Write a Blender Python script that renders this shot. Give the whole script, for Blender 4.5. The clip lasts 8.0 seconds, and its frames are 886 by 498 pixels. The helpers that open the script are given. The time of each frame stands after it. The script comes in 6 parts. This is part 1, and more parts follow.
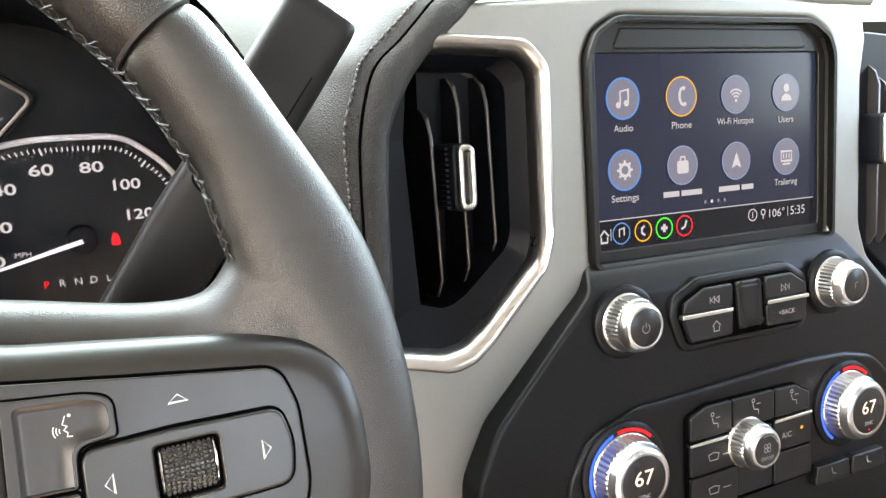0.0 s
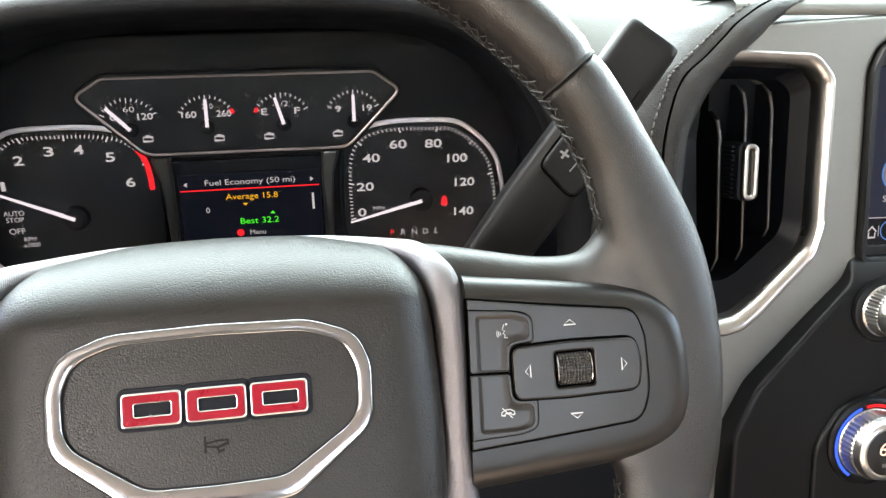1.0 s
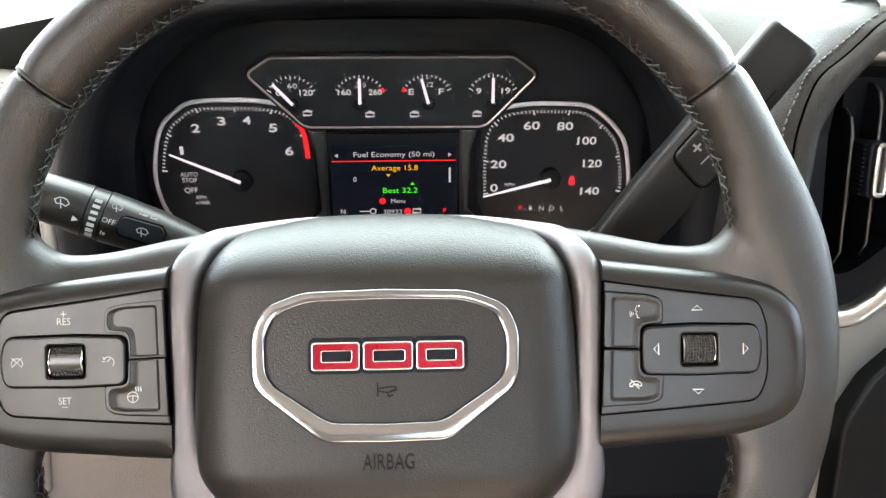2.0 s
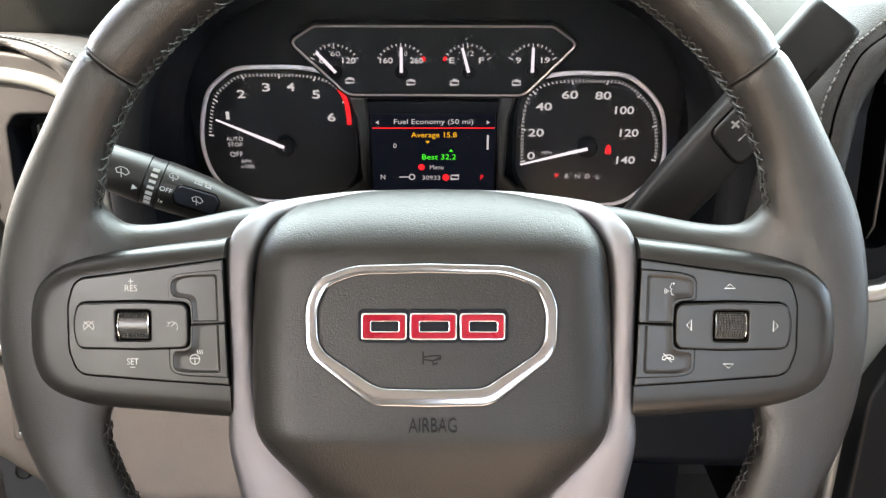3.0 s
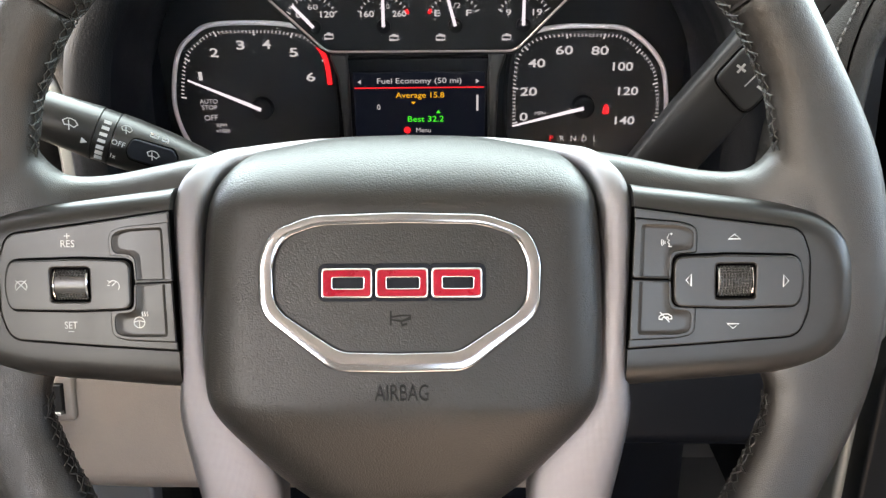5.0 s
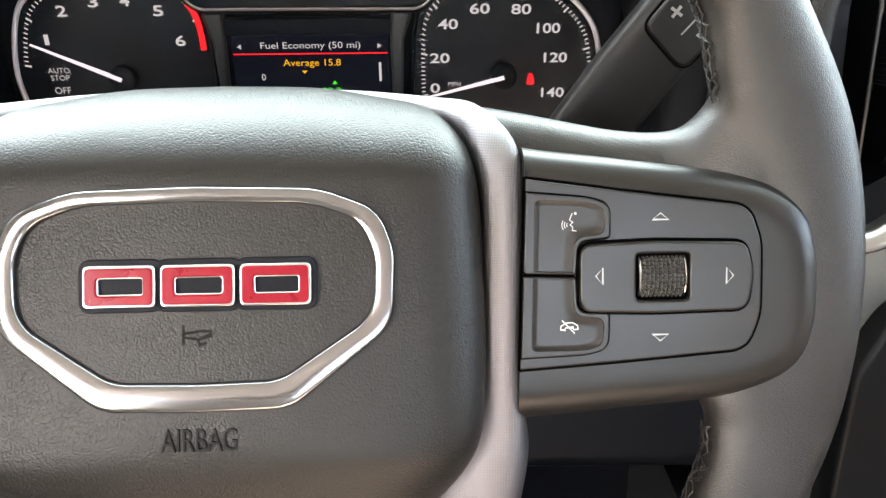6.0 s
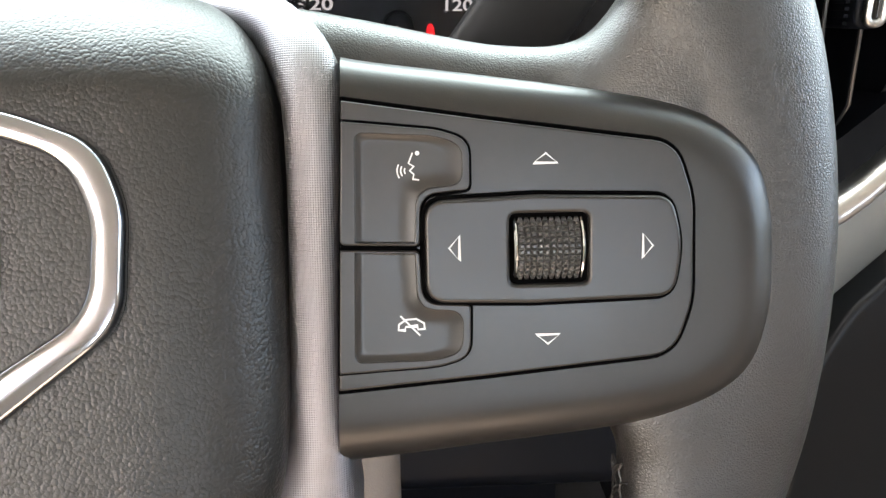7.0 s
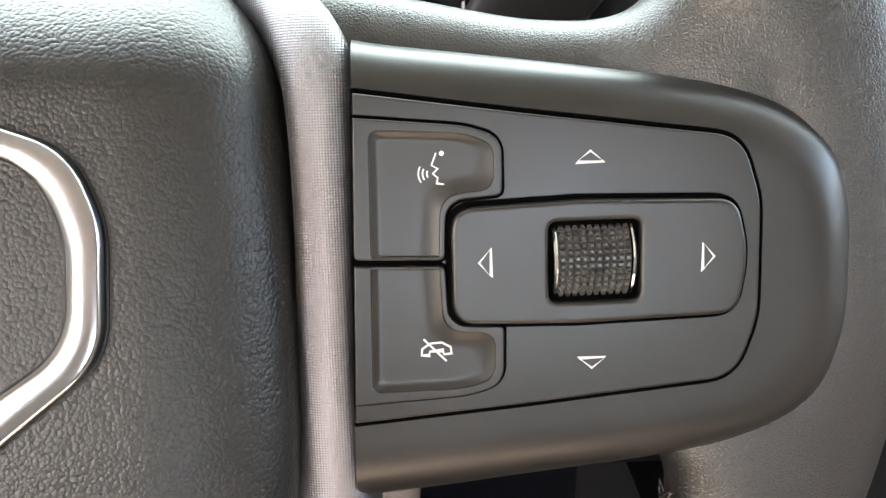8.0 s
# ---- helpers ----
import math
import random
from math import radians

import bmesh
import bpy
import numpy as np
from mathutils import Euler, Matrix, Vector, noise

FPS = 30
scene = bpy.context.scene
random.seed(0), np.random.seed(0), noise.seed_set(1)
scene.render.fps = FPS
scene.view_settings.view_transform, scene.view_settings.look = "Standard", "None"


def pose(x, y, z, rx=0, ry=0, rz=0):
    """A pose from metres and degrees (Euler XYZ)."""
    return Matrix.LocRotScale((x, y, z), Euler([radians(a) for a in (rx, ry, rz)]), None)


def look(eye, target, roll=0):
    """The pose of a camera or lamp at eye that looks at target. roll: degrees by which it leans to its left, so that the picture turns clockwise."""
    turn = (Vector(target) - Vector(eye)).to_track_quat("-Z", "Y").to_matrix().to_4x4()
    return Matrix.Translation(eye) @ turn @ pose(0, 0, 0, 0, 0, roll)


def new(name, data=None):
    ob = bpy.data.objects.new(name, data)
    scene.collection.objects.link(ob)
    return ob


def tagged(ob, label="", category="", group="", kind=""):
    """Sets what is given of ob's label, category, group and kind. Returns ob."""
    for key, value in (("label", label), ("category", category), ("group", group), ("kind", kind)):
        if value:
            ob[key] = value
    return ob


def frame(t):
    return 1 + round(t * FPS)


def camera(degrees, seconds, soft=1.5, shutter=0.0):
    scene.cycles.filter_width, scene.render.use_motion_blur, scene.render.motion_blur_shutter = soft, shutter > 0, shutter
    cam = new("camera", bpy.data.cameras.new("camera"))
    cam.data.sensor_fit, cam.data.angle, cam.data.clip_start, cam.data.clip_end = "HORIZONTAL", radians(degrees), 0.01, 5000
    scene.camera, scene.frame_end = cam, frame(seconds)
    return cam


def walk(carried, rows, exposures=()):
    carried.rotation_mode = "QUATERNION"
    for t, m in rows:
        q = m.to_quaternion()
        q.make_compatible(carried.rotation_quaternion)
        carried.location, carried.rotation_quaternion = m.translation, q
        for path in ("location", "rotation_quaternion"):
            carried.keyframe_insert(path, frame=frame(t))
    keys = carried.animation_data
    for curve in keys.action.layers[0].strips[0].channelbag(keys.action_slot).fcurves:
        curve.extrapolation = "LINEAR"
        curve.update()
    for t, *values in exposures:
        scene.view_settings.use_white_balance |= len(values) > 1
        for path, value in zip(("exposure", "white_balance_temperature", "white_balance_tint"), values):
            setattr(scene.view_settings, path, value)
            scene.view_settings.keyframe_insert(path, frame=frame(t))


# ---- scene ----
from mathutils.geometry import tessellate_polygon

cam = camera(59.1, 8.0, soft=1.4)
# the steering wheel's own frame: x to the passenger, y ahead along the column, z up in the wheel's plane
WHEEL = pose(0, 0, 0.70, -20, 0, 0)
PATH = [
    (0, (0.115, -0.214, 0.036), (0.95, 1.602, 0.11), -9.6),
    (0.5, (0.067, -0.257, 0.033), (0.629, 1.661, 0.111), -6.9),
    (1, (0.038, -0.291, 0.042), (0.36, 1.683, 0.087), -4.2),
    (1.5, (0.02, -0.316, 0.049), (0.19, 1.677, 0.045), -2.1),
    (2.8, (0.01, -0.343, 0.057), (-0.01, 1.653, -0.065), -0.2),
    (3, (0.007, -0.346, 0.061), (-0.004, 1.648, -0.097), -0.0),
    (3.5, (0.006, -0.35, 0.061), (-0.021, 1.642, -0.124), -0.2),
    (4, (0.008, -0.349, 0.061), (-0.034, 1.641, -0.137), -0.4),
    (4.2, (0.009, -0.349, 0.054), (-0.036, 1.644, -0.11), -0.5),
    (5.5, (0.038, -0.271, 0.04), (0.04, 1.719, -0.155), -0.5),
    (6, (0.062, -0.227, 0.03), (0.121, 1.763, -0.157), -0.9),
    (6.5, (0.088, -0.187, 0.019), (0.213, 1.799, -0.171), -1.2),
    (7, (0.097, -0.152, 0.015), (0.292, 1.828, -0.183), -1.0),
    (7.5, (0.1, -0.134, 0.02), (0.281, 1.841, -0.243), -1.0),
    (8, (0.097, -0.131, 0.023), (0.249, 1.838, -0.289), -1.6),
]
EXPOSURES = [(0.0, 5.24, 7550, 13), (0.5, 4.95, 7550, 13), (1.0, 4.85, 7550, 13), (1.5, 4.94, 7550, 13), (5.5, 4.99, 7550, 13), (8.0, 4.98, 7550, 13)]
walk(cam, [(t, WHEEL @ look(eye, target, roll)) for t, eye, target, roll in PATH], EXPOSURES)

# frames of the instrument cluster and of the centre stack
CLUSTER = WHEEL @ pose(-0.002, 0.277, 0.096, 21, 0, 0)
STACK = WHEEL @ pose(0.468, 0.139, 0.09, 11.5, 1.5, 0)

# ---- world and sun ----
world = bpy.data.worlds.new("sky")
scene.world = world
world.use_nodes = True
wn = world.node_tree.nodes
sky = wn.new("ShaderNodeTexSky")
sky.sky_type, sky.sun_disc = "NISHITA", False
sky.sun_elevation, sky.sun_rotation = radians(44), radians(240)
sky.air_density, sky.dust_density, sky.ozone_density = 1.0, 3.0, 1.0
wn["Background"].inputs["Strength"].default_value = 0.15
world.node_tree.links.new(sky.outputs[0], wn["Background"].inputs["Color"])
sun = new("sun", bpy.data.lights.new("sun", "SUN"))
sun.data.energy, sun.data.angle, sun.data.color = 3.2, radians(0.6), (1.0, 0.95, 0.89)
sun.matrix_world = look((-0.623, -0.360, 0.695), (0, 0, 0))
# added lamp standing in for bright sky through the windscreen's green-tinted glass
shield = new("windscreen_fill", bpy.data.lights.new("windscreen_fill", "AREA"))
shield.data.shape, shield.data.size, shield.data.size_y = "RECTANGLE", 1.86, 0.66
shield.data.energy, shield.data.color = 2.35, (0.78, 1.0, 0.91)
shield.matrix_world = look((0.46, 0.42, 1.04), (0.46, 0.42 - 0.56, 1.04 - 0.80))


# ---- materials ----
def material(name, colour, rough=0.5, metal=0.0, vary=0.15, vary_scale=30.0, grain=0.0, grain_scale=800.0,
             grain_kind="pebble", coat=0.0, rough_vary=0.08, stretch=None, spec=0.5):
    m = bpy.data.materials.new(name)
    m.use_nodes = True
    nt = m.node_tree
    n, link = nt.nodes, nt.links.new
    b = n["Principled BSDF"]
    b.inputs["Metallic"].default_value = metal
    b.inputs["Coat Weight"].default_value = coat
    b.inputs["Specular IOR Level"].default_value = spec
    tc = n.new("ShaderNodeTexCoord")
    mp = n.new("ShaderNodeMapping")
    if stretch:
        mp.inputs["Scale"].default_value = stretch
    link(tc.outputs["Object"], mp.inputs["Vector"])
    co = mp.outputs["Vector"]
    big = n.new("ShaderNodeTexNoise")
    big.inputs["Scale"].default_value, big.inputs["Detail"].default_value = vary_scale, 4.0
    link(co, big.inputs["Vector"])
    fine = n.new("ShaderNodeTexNoise")
    fine.inputs["Scale"].default_value, fine.inputs["Detail"].default_value = vary_scale * 14, 2.0
    link(co, fine.inputs["Vector"])
    mix = n.new("ShaderNodeMath")
    mix.operation = "MULTIPLY_ADD"
    mix.inputs[1].default_value = 0.4
    link(fine.outputs["Fac"], mix.inputs[0])
    link(big.outputs["Fac"], mix.inputs[2])
    ramp = n.new("ShaderNodeValToRGB")
    e = ramp.color_ramp.elements
    e[0].position, e[1].position = 0.45, 0.95
    e[0].color = (*[c * (1 - vary) for c in colour], 1)
    e[1].color = (*[min(1, c * (1 + vary)) for c in colour], 1)
    link(mix.outputs[0], ramp.inputs["Fac"])
    link(ramp.outputs["Color"], b.inputs["Base Color"])
    rr = n.new("ShaderNodeMapRange")
    rr.inputs["From Min"].default_value, rr.inputs["From Max"].default_value = 0.45, 0.95
    rr.inputs["To Min"].default_value, rr.inputs["To Max"].default_value = max(0.02, rough - rough_vary), rough + rough_vary
    link(mix.outputs[0], rr.inputs["Value"])
    link(rr.outputs[0], b.inputs["Roughness"])
    if grain:
        bump = n.new("ShaderNodeBump")
        bump.inputs["Strength"].default_value, bump.inputs["Distance"].default_value = min(1.0, grain), 0.0004
        if grain_kind in ("pebble", "hide"):
            warp = n.new("ShaderNodeTexNoise")
            warp.inputs["Scale"].default_value = grain_scale * 0.45
            link(co, warp.inputs["Vector"])
            add = n.new("ShaderNodeMixRGB")
            add.blend_type = "LINEAR_LIGHT"
            add.inputs["Fac"].default_value = 0.5 / grain_scale
            link(co, add.inputs["Color1"])
            link(warp.outputs["Color"], add.inputs["Color2"])
            tex = n.new("ShaderNodeTexVoronoi")
            tex.inputs["Scale"].default_value = grain_scale
            link(add.outputs["Color"], tex.inputs["Vector"])
            # the grain wears flatter in patches
            patch = n.new("ShaderNodeMapRange")
            patch.inputs["From Min"].default_value, patch.inputs["From Max"].default_value = 0.35, 0.8
            patch.inputs["To Min"].default_value, patch.inputs["To Max"].default_value = 1.0, 0.5
            link(big.outputs["Fac"], patch.inputs["Value"])
            inv = n.new("ShaderNodeMath")
            inv.operation = "MULTIPLY"
            link(patch.outputs[0], inv.inputs[1])
            if grain_kind == "hide":
                # flat-topped scales parted by narrow creases
                tex.feature = "DISTANCE_TO_EDGE"
                top = n.new("ShaderNodeMapRange")
                top.interpolation_type = "SMOOTHSTEP"
                top.inputs["From Min"].default_value, top.inputs["From Max"].default_value = 0.0, 0.30
                link(tex.outputs["Distance"], top.inputs["Value"])
                link(top.outputs[0], inv.inputs[0])
            else:
                # small round domes
                dome = n.new("ShaderNodeMath")
                dome.operation, dome.inputs[1].default_value = "POWER", 2.0
                link(tex.outputs["Distance"], dome.inputs[0])
                low = n.new("ShaderNodeMath")
                low.operation, low.inputs[0].default_value = "SUBTRACT", 1.0
                link(dome.outputs[0], low.inputs[1])
                link(low.outputs[0], inv.inputs[0])
            height = inv.outputs[0]
        elif grain_kind == "dots":
            tex = n.new("ShaderNodeTexVoronoi")
            tex.inputs["Scale"].default_value, tex.inputs["Randomness"].default_value = grain_scale, 0.0
            link(co, tex.inputs["Vector"])
            height = tex.outputs["Distance"]
        else:
            tex = n.new("ShaderNodeTexNoise")
            tex.inputs["Scale"].default_value, tex.inputs["Detail"].default_value = grain_scale, 3.0
            link(co, tex.inputs["Vector"])
            height = tex.outputs["Fac"]
        link(height, bump.inputs["Height"])
        link(bump.outputs["Normal"], b.inputs["Normal"])
    return m


def glow(name, colour, strength, spec=0.06):
    m = bpy.data.materials.new(name)
    m.use_nodes = True
    b = m.node_tree.nodes["Principled BSDF"]
    b.inputs["Base Color"].default_value = (*[0.004 for c in colour], 1)
    b.inputs["Emission Color"].default_value = (*colour, 1)
    b.inputs["Emission Strength"].default_value = strength
    b.inputs["Roughness"].default_value = 0.2
    b.inputs["Specular IOR Level"].default_value = spec
    return m


def clear_plastic(name):
    """Clear cover: lets light straight through, with the gloss of a plain polished sheet."""
    m = bpy.data.materials.new(name)
    m.use_nodes = True
    n, link = m.node_tree.nodes, m.node_tree.links.new
    n.remove(n["Principled BSDF"])
    clear, gloss = n.new("ShaderNodeBsdfTransparent"), n.new("ShaderNodeBsdfGlossy")
    gloss.inputs["Roughness"].default_value = 0.09
    smear = n.new("ShaderNodeTexNoise")
    smear.inputs["Scale"].default_value, smear.inputs["Detail"].default_value = 25.0, 3.0
    rough = n.new("ShaderNodeMapRange")
    rough.inputs["To Min"].default_value, rough.inputs["To Max"].default_value = 0.05, 0.22
    link(smear.outputs["Fac"], rough.inputs["Value"])
    link(rough.outputs[0], gloss.inputs["Roughness"])
    fres, mix = n.new("ShaderNodeFresnel"), n.new("ShaderNodeMixShader")
    fres.inputs["IOR"].default_value = 1.08
    link(fres.outputs["Fac"], mix.inputs["Fac"])
    link(clear.outputs["BSDF"], mix.inputs[1])
    link(gloss.outputs["BSDF"], mix.inputs[2])
    link(mix.outputs["Shader"], n["Material Output"].inputs["Surface"])
    return m


CLUSTER_LENS = clear_plastic("clear cluster cover")
RIM_LEATHER = material("rim leather", (0.0110, 0.0096, 0.0089), 0.39, grain=0.25, grain_scale=1450, vary=0.15, rough_vary=0.03, grain_kind="hide", spec=0.46)
WORN_LEATHER = material("worn rim leather", (0.0110, 0.0088, 0.0078), 0.37, grain=0.22, grain_scale=1200, vary=0.2, rough_vary=0.04, grain_kind="hide", spec=0.48)
PAD_PLASTIC = material("airbag cover", (0.0105, 0.0094, 0.0086), 0.40, grain=0.34, grain_scale=1450, vary=0.12, rough_vary=0.04, spec=0.30)
SOFT_PLASTIC = material("switch plastic", (0.0088, 0.0078, 0.0072), 0.37, grain=0.05, grain_scale=2500, grain_kind="noise", vary=0.15, rough_vary=0.05, spec=0.34)
BUTTON_PLASTIC = material("button plastic", (0.0112, 0.0096, 0.0086), 0.33, grain=0.03, grain_scale=2500, grain_kind="noise", vary=0.18, rough_vary=0.05, spec=0.34)
GAP_BLACK = material("dark gap", (0.0012, 0.0012, 0.0013), 0.8, vary=0.2, spec=0.0)
BLACK_PLASTIC = material("black plastic", (0.0036, 0.0046, 0.0074), 0.5, grain=0.15, grain_scale=1500, grain_kind="noise", spec=0.12)
PANEL_BLACK = material("stack panel plastic", (0.0026, 0.0029, 0.0035), 0.36, grain=0.2, grain_scale=1800, grain_kind="noise", spec=0.14, rough_vary=0.04)
BEZEL_BLACK = material("display bezel plastic", (0.0046, 0.0050, 0.0054), 0.42, grain=0.1, grain_scale=2200, grain_kind="noise", spec=0.2, rough_vary=0.04)
GLOSS_BLACK = material("gloss black", (0.008, 0.008, 0.009), 0.12, vary=0.3, rough_vary=0.04)
DIAL_BLACK = material("dial face", (0.0080, 0.0098, 0.0135), 0.42, vary=0.2, spec=0.16)
VENT_BLACK = material("vent plastic", (0.0018, 0.0024, 0.0040), 0.4, vary=0.2, spec=0.09)
DASH_LEATHER = material("dash leather", (0.015, 0.015, 0.0152), 0.5, grain=0.5, grain_scale=800, vary=0.12, spec=0.2, grain_kind="hide")
HOOD_LEATHER = material("hood leather", (0.0065, 0.0073, 0.0092), 0.55, grain=0.3, grain_scale=1000, vary=0.12, spec=0.14)
DASH_TOP = material("dash top pad", (0.025, 0.0262, 0.0248), 0.75, grain=0.3, grain_scale=1000, vary=0.1, spec=0.2)
LOWER_TRIM = material("lower dash plastic", (0.135, 0.112, 0.096), 0.5, grain=0.25, grain_scale=1100, vary=0.08)
SATIN_SILVER = material("satin silver trim", (0.178, 0.184, 0.178), 0.46, metal=0.85, vary=0.05, grain=0.05, grain_scale=3000, grain_kind="noise", rough_vary=0.015)
DOT_SILVER = material("dotted silver trim", (0.165, 0.157, 0.165), 0.46, metal=0.9, vary=0.04, grain=0.45, grain_scale=2100, grain_kind="dots", rough_vary=0.02, stretch=(1, 0, 1))
KICK_GREY = material("kick panel plastic", (0.045, 0.046, 0.048), 0.45, vary=0.08, grain=0.1, grain_scale=1500, grain_kind="noise")
OUTBOARD = material("outboard panel plastic", (0.0075, 0.0072, 0.0072), 0.5, vary=0.08, grain=0.1, grain_scale=2000, grain_kind="noise", spec=0.16)
BOW_SILVER = material("pale ring", (0.62, 0.59, 0.66), 0.40, metal=0.15, vary=0.05)
PILLAR_GREY = material("pillar plastic", (0.020, 0.020, 0.021), 0.38, vary=0.12)
GAUGE_RIM = material("dull copper-grey rim", (0.34, 0.28, 0.27), 0.35, metal=0.6, vary=0.05)
VENT_CHROME = material("dull satin chrome", (0.34, 0.325, 0.315), 0.28, metal=1.0, vary=0.03, rough_vary=0.008)
ROLLER_RUBBER = material("roller rubber", (0.030, 0.029, 0.0285), 0.32, vary=0.15)
VANE_PLASTIC = material("vane plastic", (0.021, 0.0215, 0.0225), 0.35, vary=0.15, rough_vary=0.03)
LEVER_PLASTIC = material("lever plastic", (0.0060, 0.0061, 0.0066), 0.45, grain=0.1, grain_scale=2000, grain_kind="noise", vary=0.15, spec=0.14)
BADGE_CHROME = material("badge chrome", (0.265, 0.265, 0.28), 0.15, metal=1.0, vary=0.02, rough_vary=0.01)
STACK_BUTTON = material("stack button plastic", (0.0040, 0.0043, 0.0050), 0.42, grain=0.1, grain_scale=2500, grain_kind="noise", vary=0.15, spec=0.2)
CHROME = material("chrome", (0.60, 0.60, 0.61), 0.12, metal=1.0, vary=0.02, rough_vary=0.01)
SATIN_CHROME = material("satin chrome", (0.44, 0.435, 0.425), 0.30, metal=1.0, vary=0.03, rough_vary=0.01)
KNOB_CHROME = material("knob chrome", (0.45, 0.445, 0.44), 0.30, metal=1.0, vary=0.03, rough_vary=0.02)
KNOB_FACE = material("knob face plastic", (0.006, 0.006, 0.0065), 0.35, vary=0.15, spec=0.3)
RED_ENAMEL = material("red enamel", (0.20, 0.0018, 0.011), 0.28, vary=0.12, coat=0.0, spec=0.2)
THREAD = material("stitching thread", (0.055, 0.054, 0.053), 0.7, vary=0.2)
DARK_THREAD = material("dark stitching thread", (0.011, 0.0105, 0.0102), 0.6, vary=0.25)
PRINT_WHITE = material("white print", (0.38, 0.38, 0.375), 0.5, vary=0.05)
PRINT_GREY = material("grey print", (0.16, 0.16, 0.16), 0.5, vary=0.05)
EMBOSS_SHADE = material("emboss shade", (0.0025, 0.0024, 0.0023), 0.6, vary=0.1, spec=0.15)
CARPET = material("floor carpet", (0.020, 0.019, 0.018), 0.95, vary=0.3, grain=0.8, grain_scale=600, grain_kind="noise")
CLOTH = material("headliner cloth", (0.50, 0.50, 0.495), 0.9, vary=0.06, grain=0.3, grain_scale=700, grain_kind="noise")
CABIN_TRIM = material("cabin trim plastic", (0.20, 0.170, 0.148), 0.6, vary=0.1, grain=0.2, grain_scale=900)
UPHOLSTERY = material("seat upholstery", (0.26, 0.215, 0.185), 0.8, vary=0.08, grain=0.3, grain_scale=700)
ASPHALT = material("asphalt", (0.27, 0.246, 0.212), 0.9, vary=0.25, vary_scale=2.0, grain=0.6, grain_scale=120, grain_kind="noise")
GLOW_WHITE = glow("lit white", (0.88, 0.89, 1.0), 0.0205)
GLOW_DIM = glow("lit dim white", (0.85, 0.85, 0.97), 0.0190)
GLOW_RED = glow("lit red", (1.0, 0.02, 0.03), 0.0470)
GLOW_GREEN = glow("lit green", (0.03, 1.0, 0.05), 0.0380)
GLOW_AMBER = glow("lit amber", (1.0, 0.50, 0.03), 0.0330)
GLOW_BLUE = glow("lit blue", (0.02, 0.10, 1.0), 0.0686)
GLOW_NEEDLE = glow("lit needle", (0.86, 0.84, 1.0), 0.0340)
GLOW_ORANGE = glow("lit warm digits", (1.0, 0.72, 0.60), 0.0617)
SCREEN_DARK = glow("cluster screen", (0.10, 0.14, 0.30), 0.0012)
SCREEN_NAVY = glow("display background", (0.085, 0.115, 0.27), 0.0062, 0.11)
SCREEN_BAR = glow("display bottom bar", (0.06, 0.08, 0.16), 0.0026, 0.08)
ICON_LILAC = glow("icon disc", (0.36, 0.38, 0.56), 0.0165, 0.12)
ICON_PALE = glow("icon pale blue", (0.30, 0.42, 0.70), 0.0240)
ICON_BLUE = glow("icon blue", (0.10, 0.28, 0.72), 0.0300)


# ---- mesh helpers ----
def part(name, bm, mat, parent=None, label="", smooth=38):
    """One mesh object from a bmesh, under a thing or a part."""
    me = bpy.data.meshes.new(name)
    bmesh.ops.recalc_face_normals(bm, faces=bm.faces)
    bm.to_mesh(me)
    bm.free()
    me.materials.append(mat)
    if smooth:
        for p in me.polygons:
            p.use_smooth = True
        me.set_sharp_from_angle(angle=radians(smooth))
    ob = new(name, me)
    if parent is not None:
        ob.parent = parent
    if label:
        tagged(ob, label)
    return ob


def thing(name, label, category, m=None, kind="", group=""):
    ob = new(name)
    ob.empty_display_size = 0.02
    if m is not None:
        ob.matrix_world = m
    return tagged(ob, label, category, group, kind)


def mm(pts):
    return [(x * 0.001, z * 0.001) for x, z in pts]


def mirror(pts):
    """A right half from top middle to bottom middle, closed by its mirror image."""
    return list(pts) + [(-x, z) for x, z in reversed(pts) if abs(x) > 1e-9]


def flip(pts):
    return [(-x, z) for x, z in reversed(pts)]


def area(pts):
    return 0.5 * sum(a[0] * b[1] - b[0] * a[1] for a, b in zip(pts, pts[1:] + pts[:1]))


def rounded(pts, radius, n=5):
    """A closed outline with its corners filleted; radius is one number or one for each corner."""
    rs = radius if isinstance(radius, (list, tuple)) else [radius] * len(pts)
    out = []
    for i, p in enumerate(pts):
        a, b, c = Vector(pts[i - 1]), Vector(p), Vector(pts[(i + 1) % len(pts)])
        u, v = (a - b), (c - b)
        lu, lv = u.length, v.length
        if lu < 1e-9 or lv < 1e-9 or rs[i] <= 0:
            out.append(tuple(b))
            continue
        u, v = u / lu, v / lv
        ang = math.acos(max(-1, min(1, u.dot(v))))
        if ang > 3.1:
            out.append(tuple(b))
            continue
        cut = min(rs[i] / math.tan(ang / 2), lu * 0.48, lv * 0.48)
        p0, p1 = b + u * cut, b + v * cut
        for k in range(n + 1):
            t = k / n
            out.append(tuple(p0 * (1 - t) ** 2 + b * 2 * t * (1 - t) + p1 * t * t))
    return out


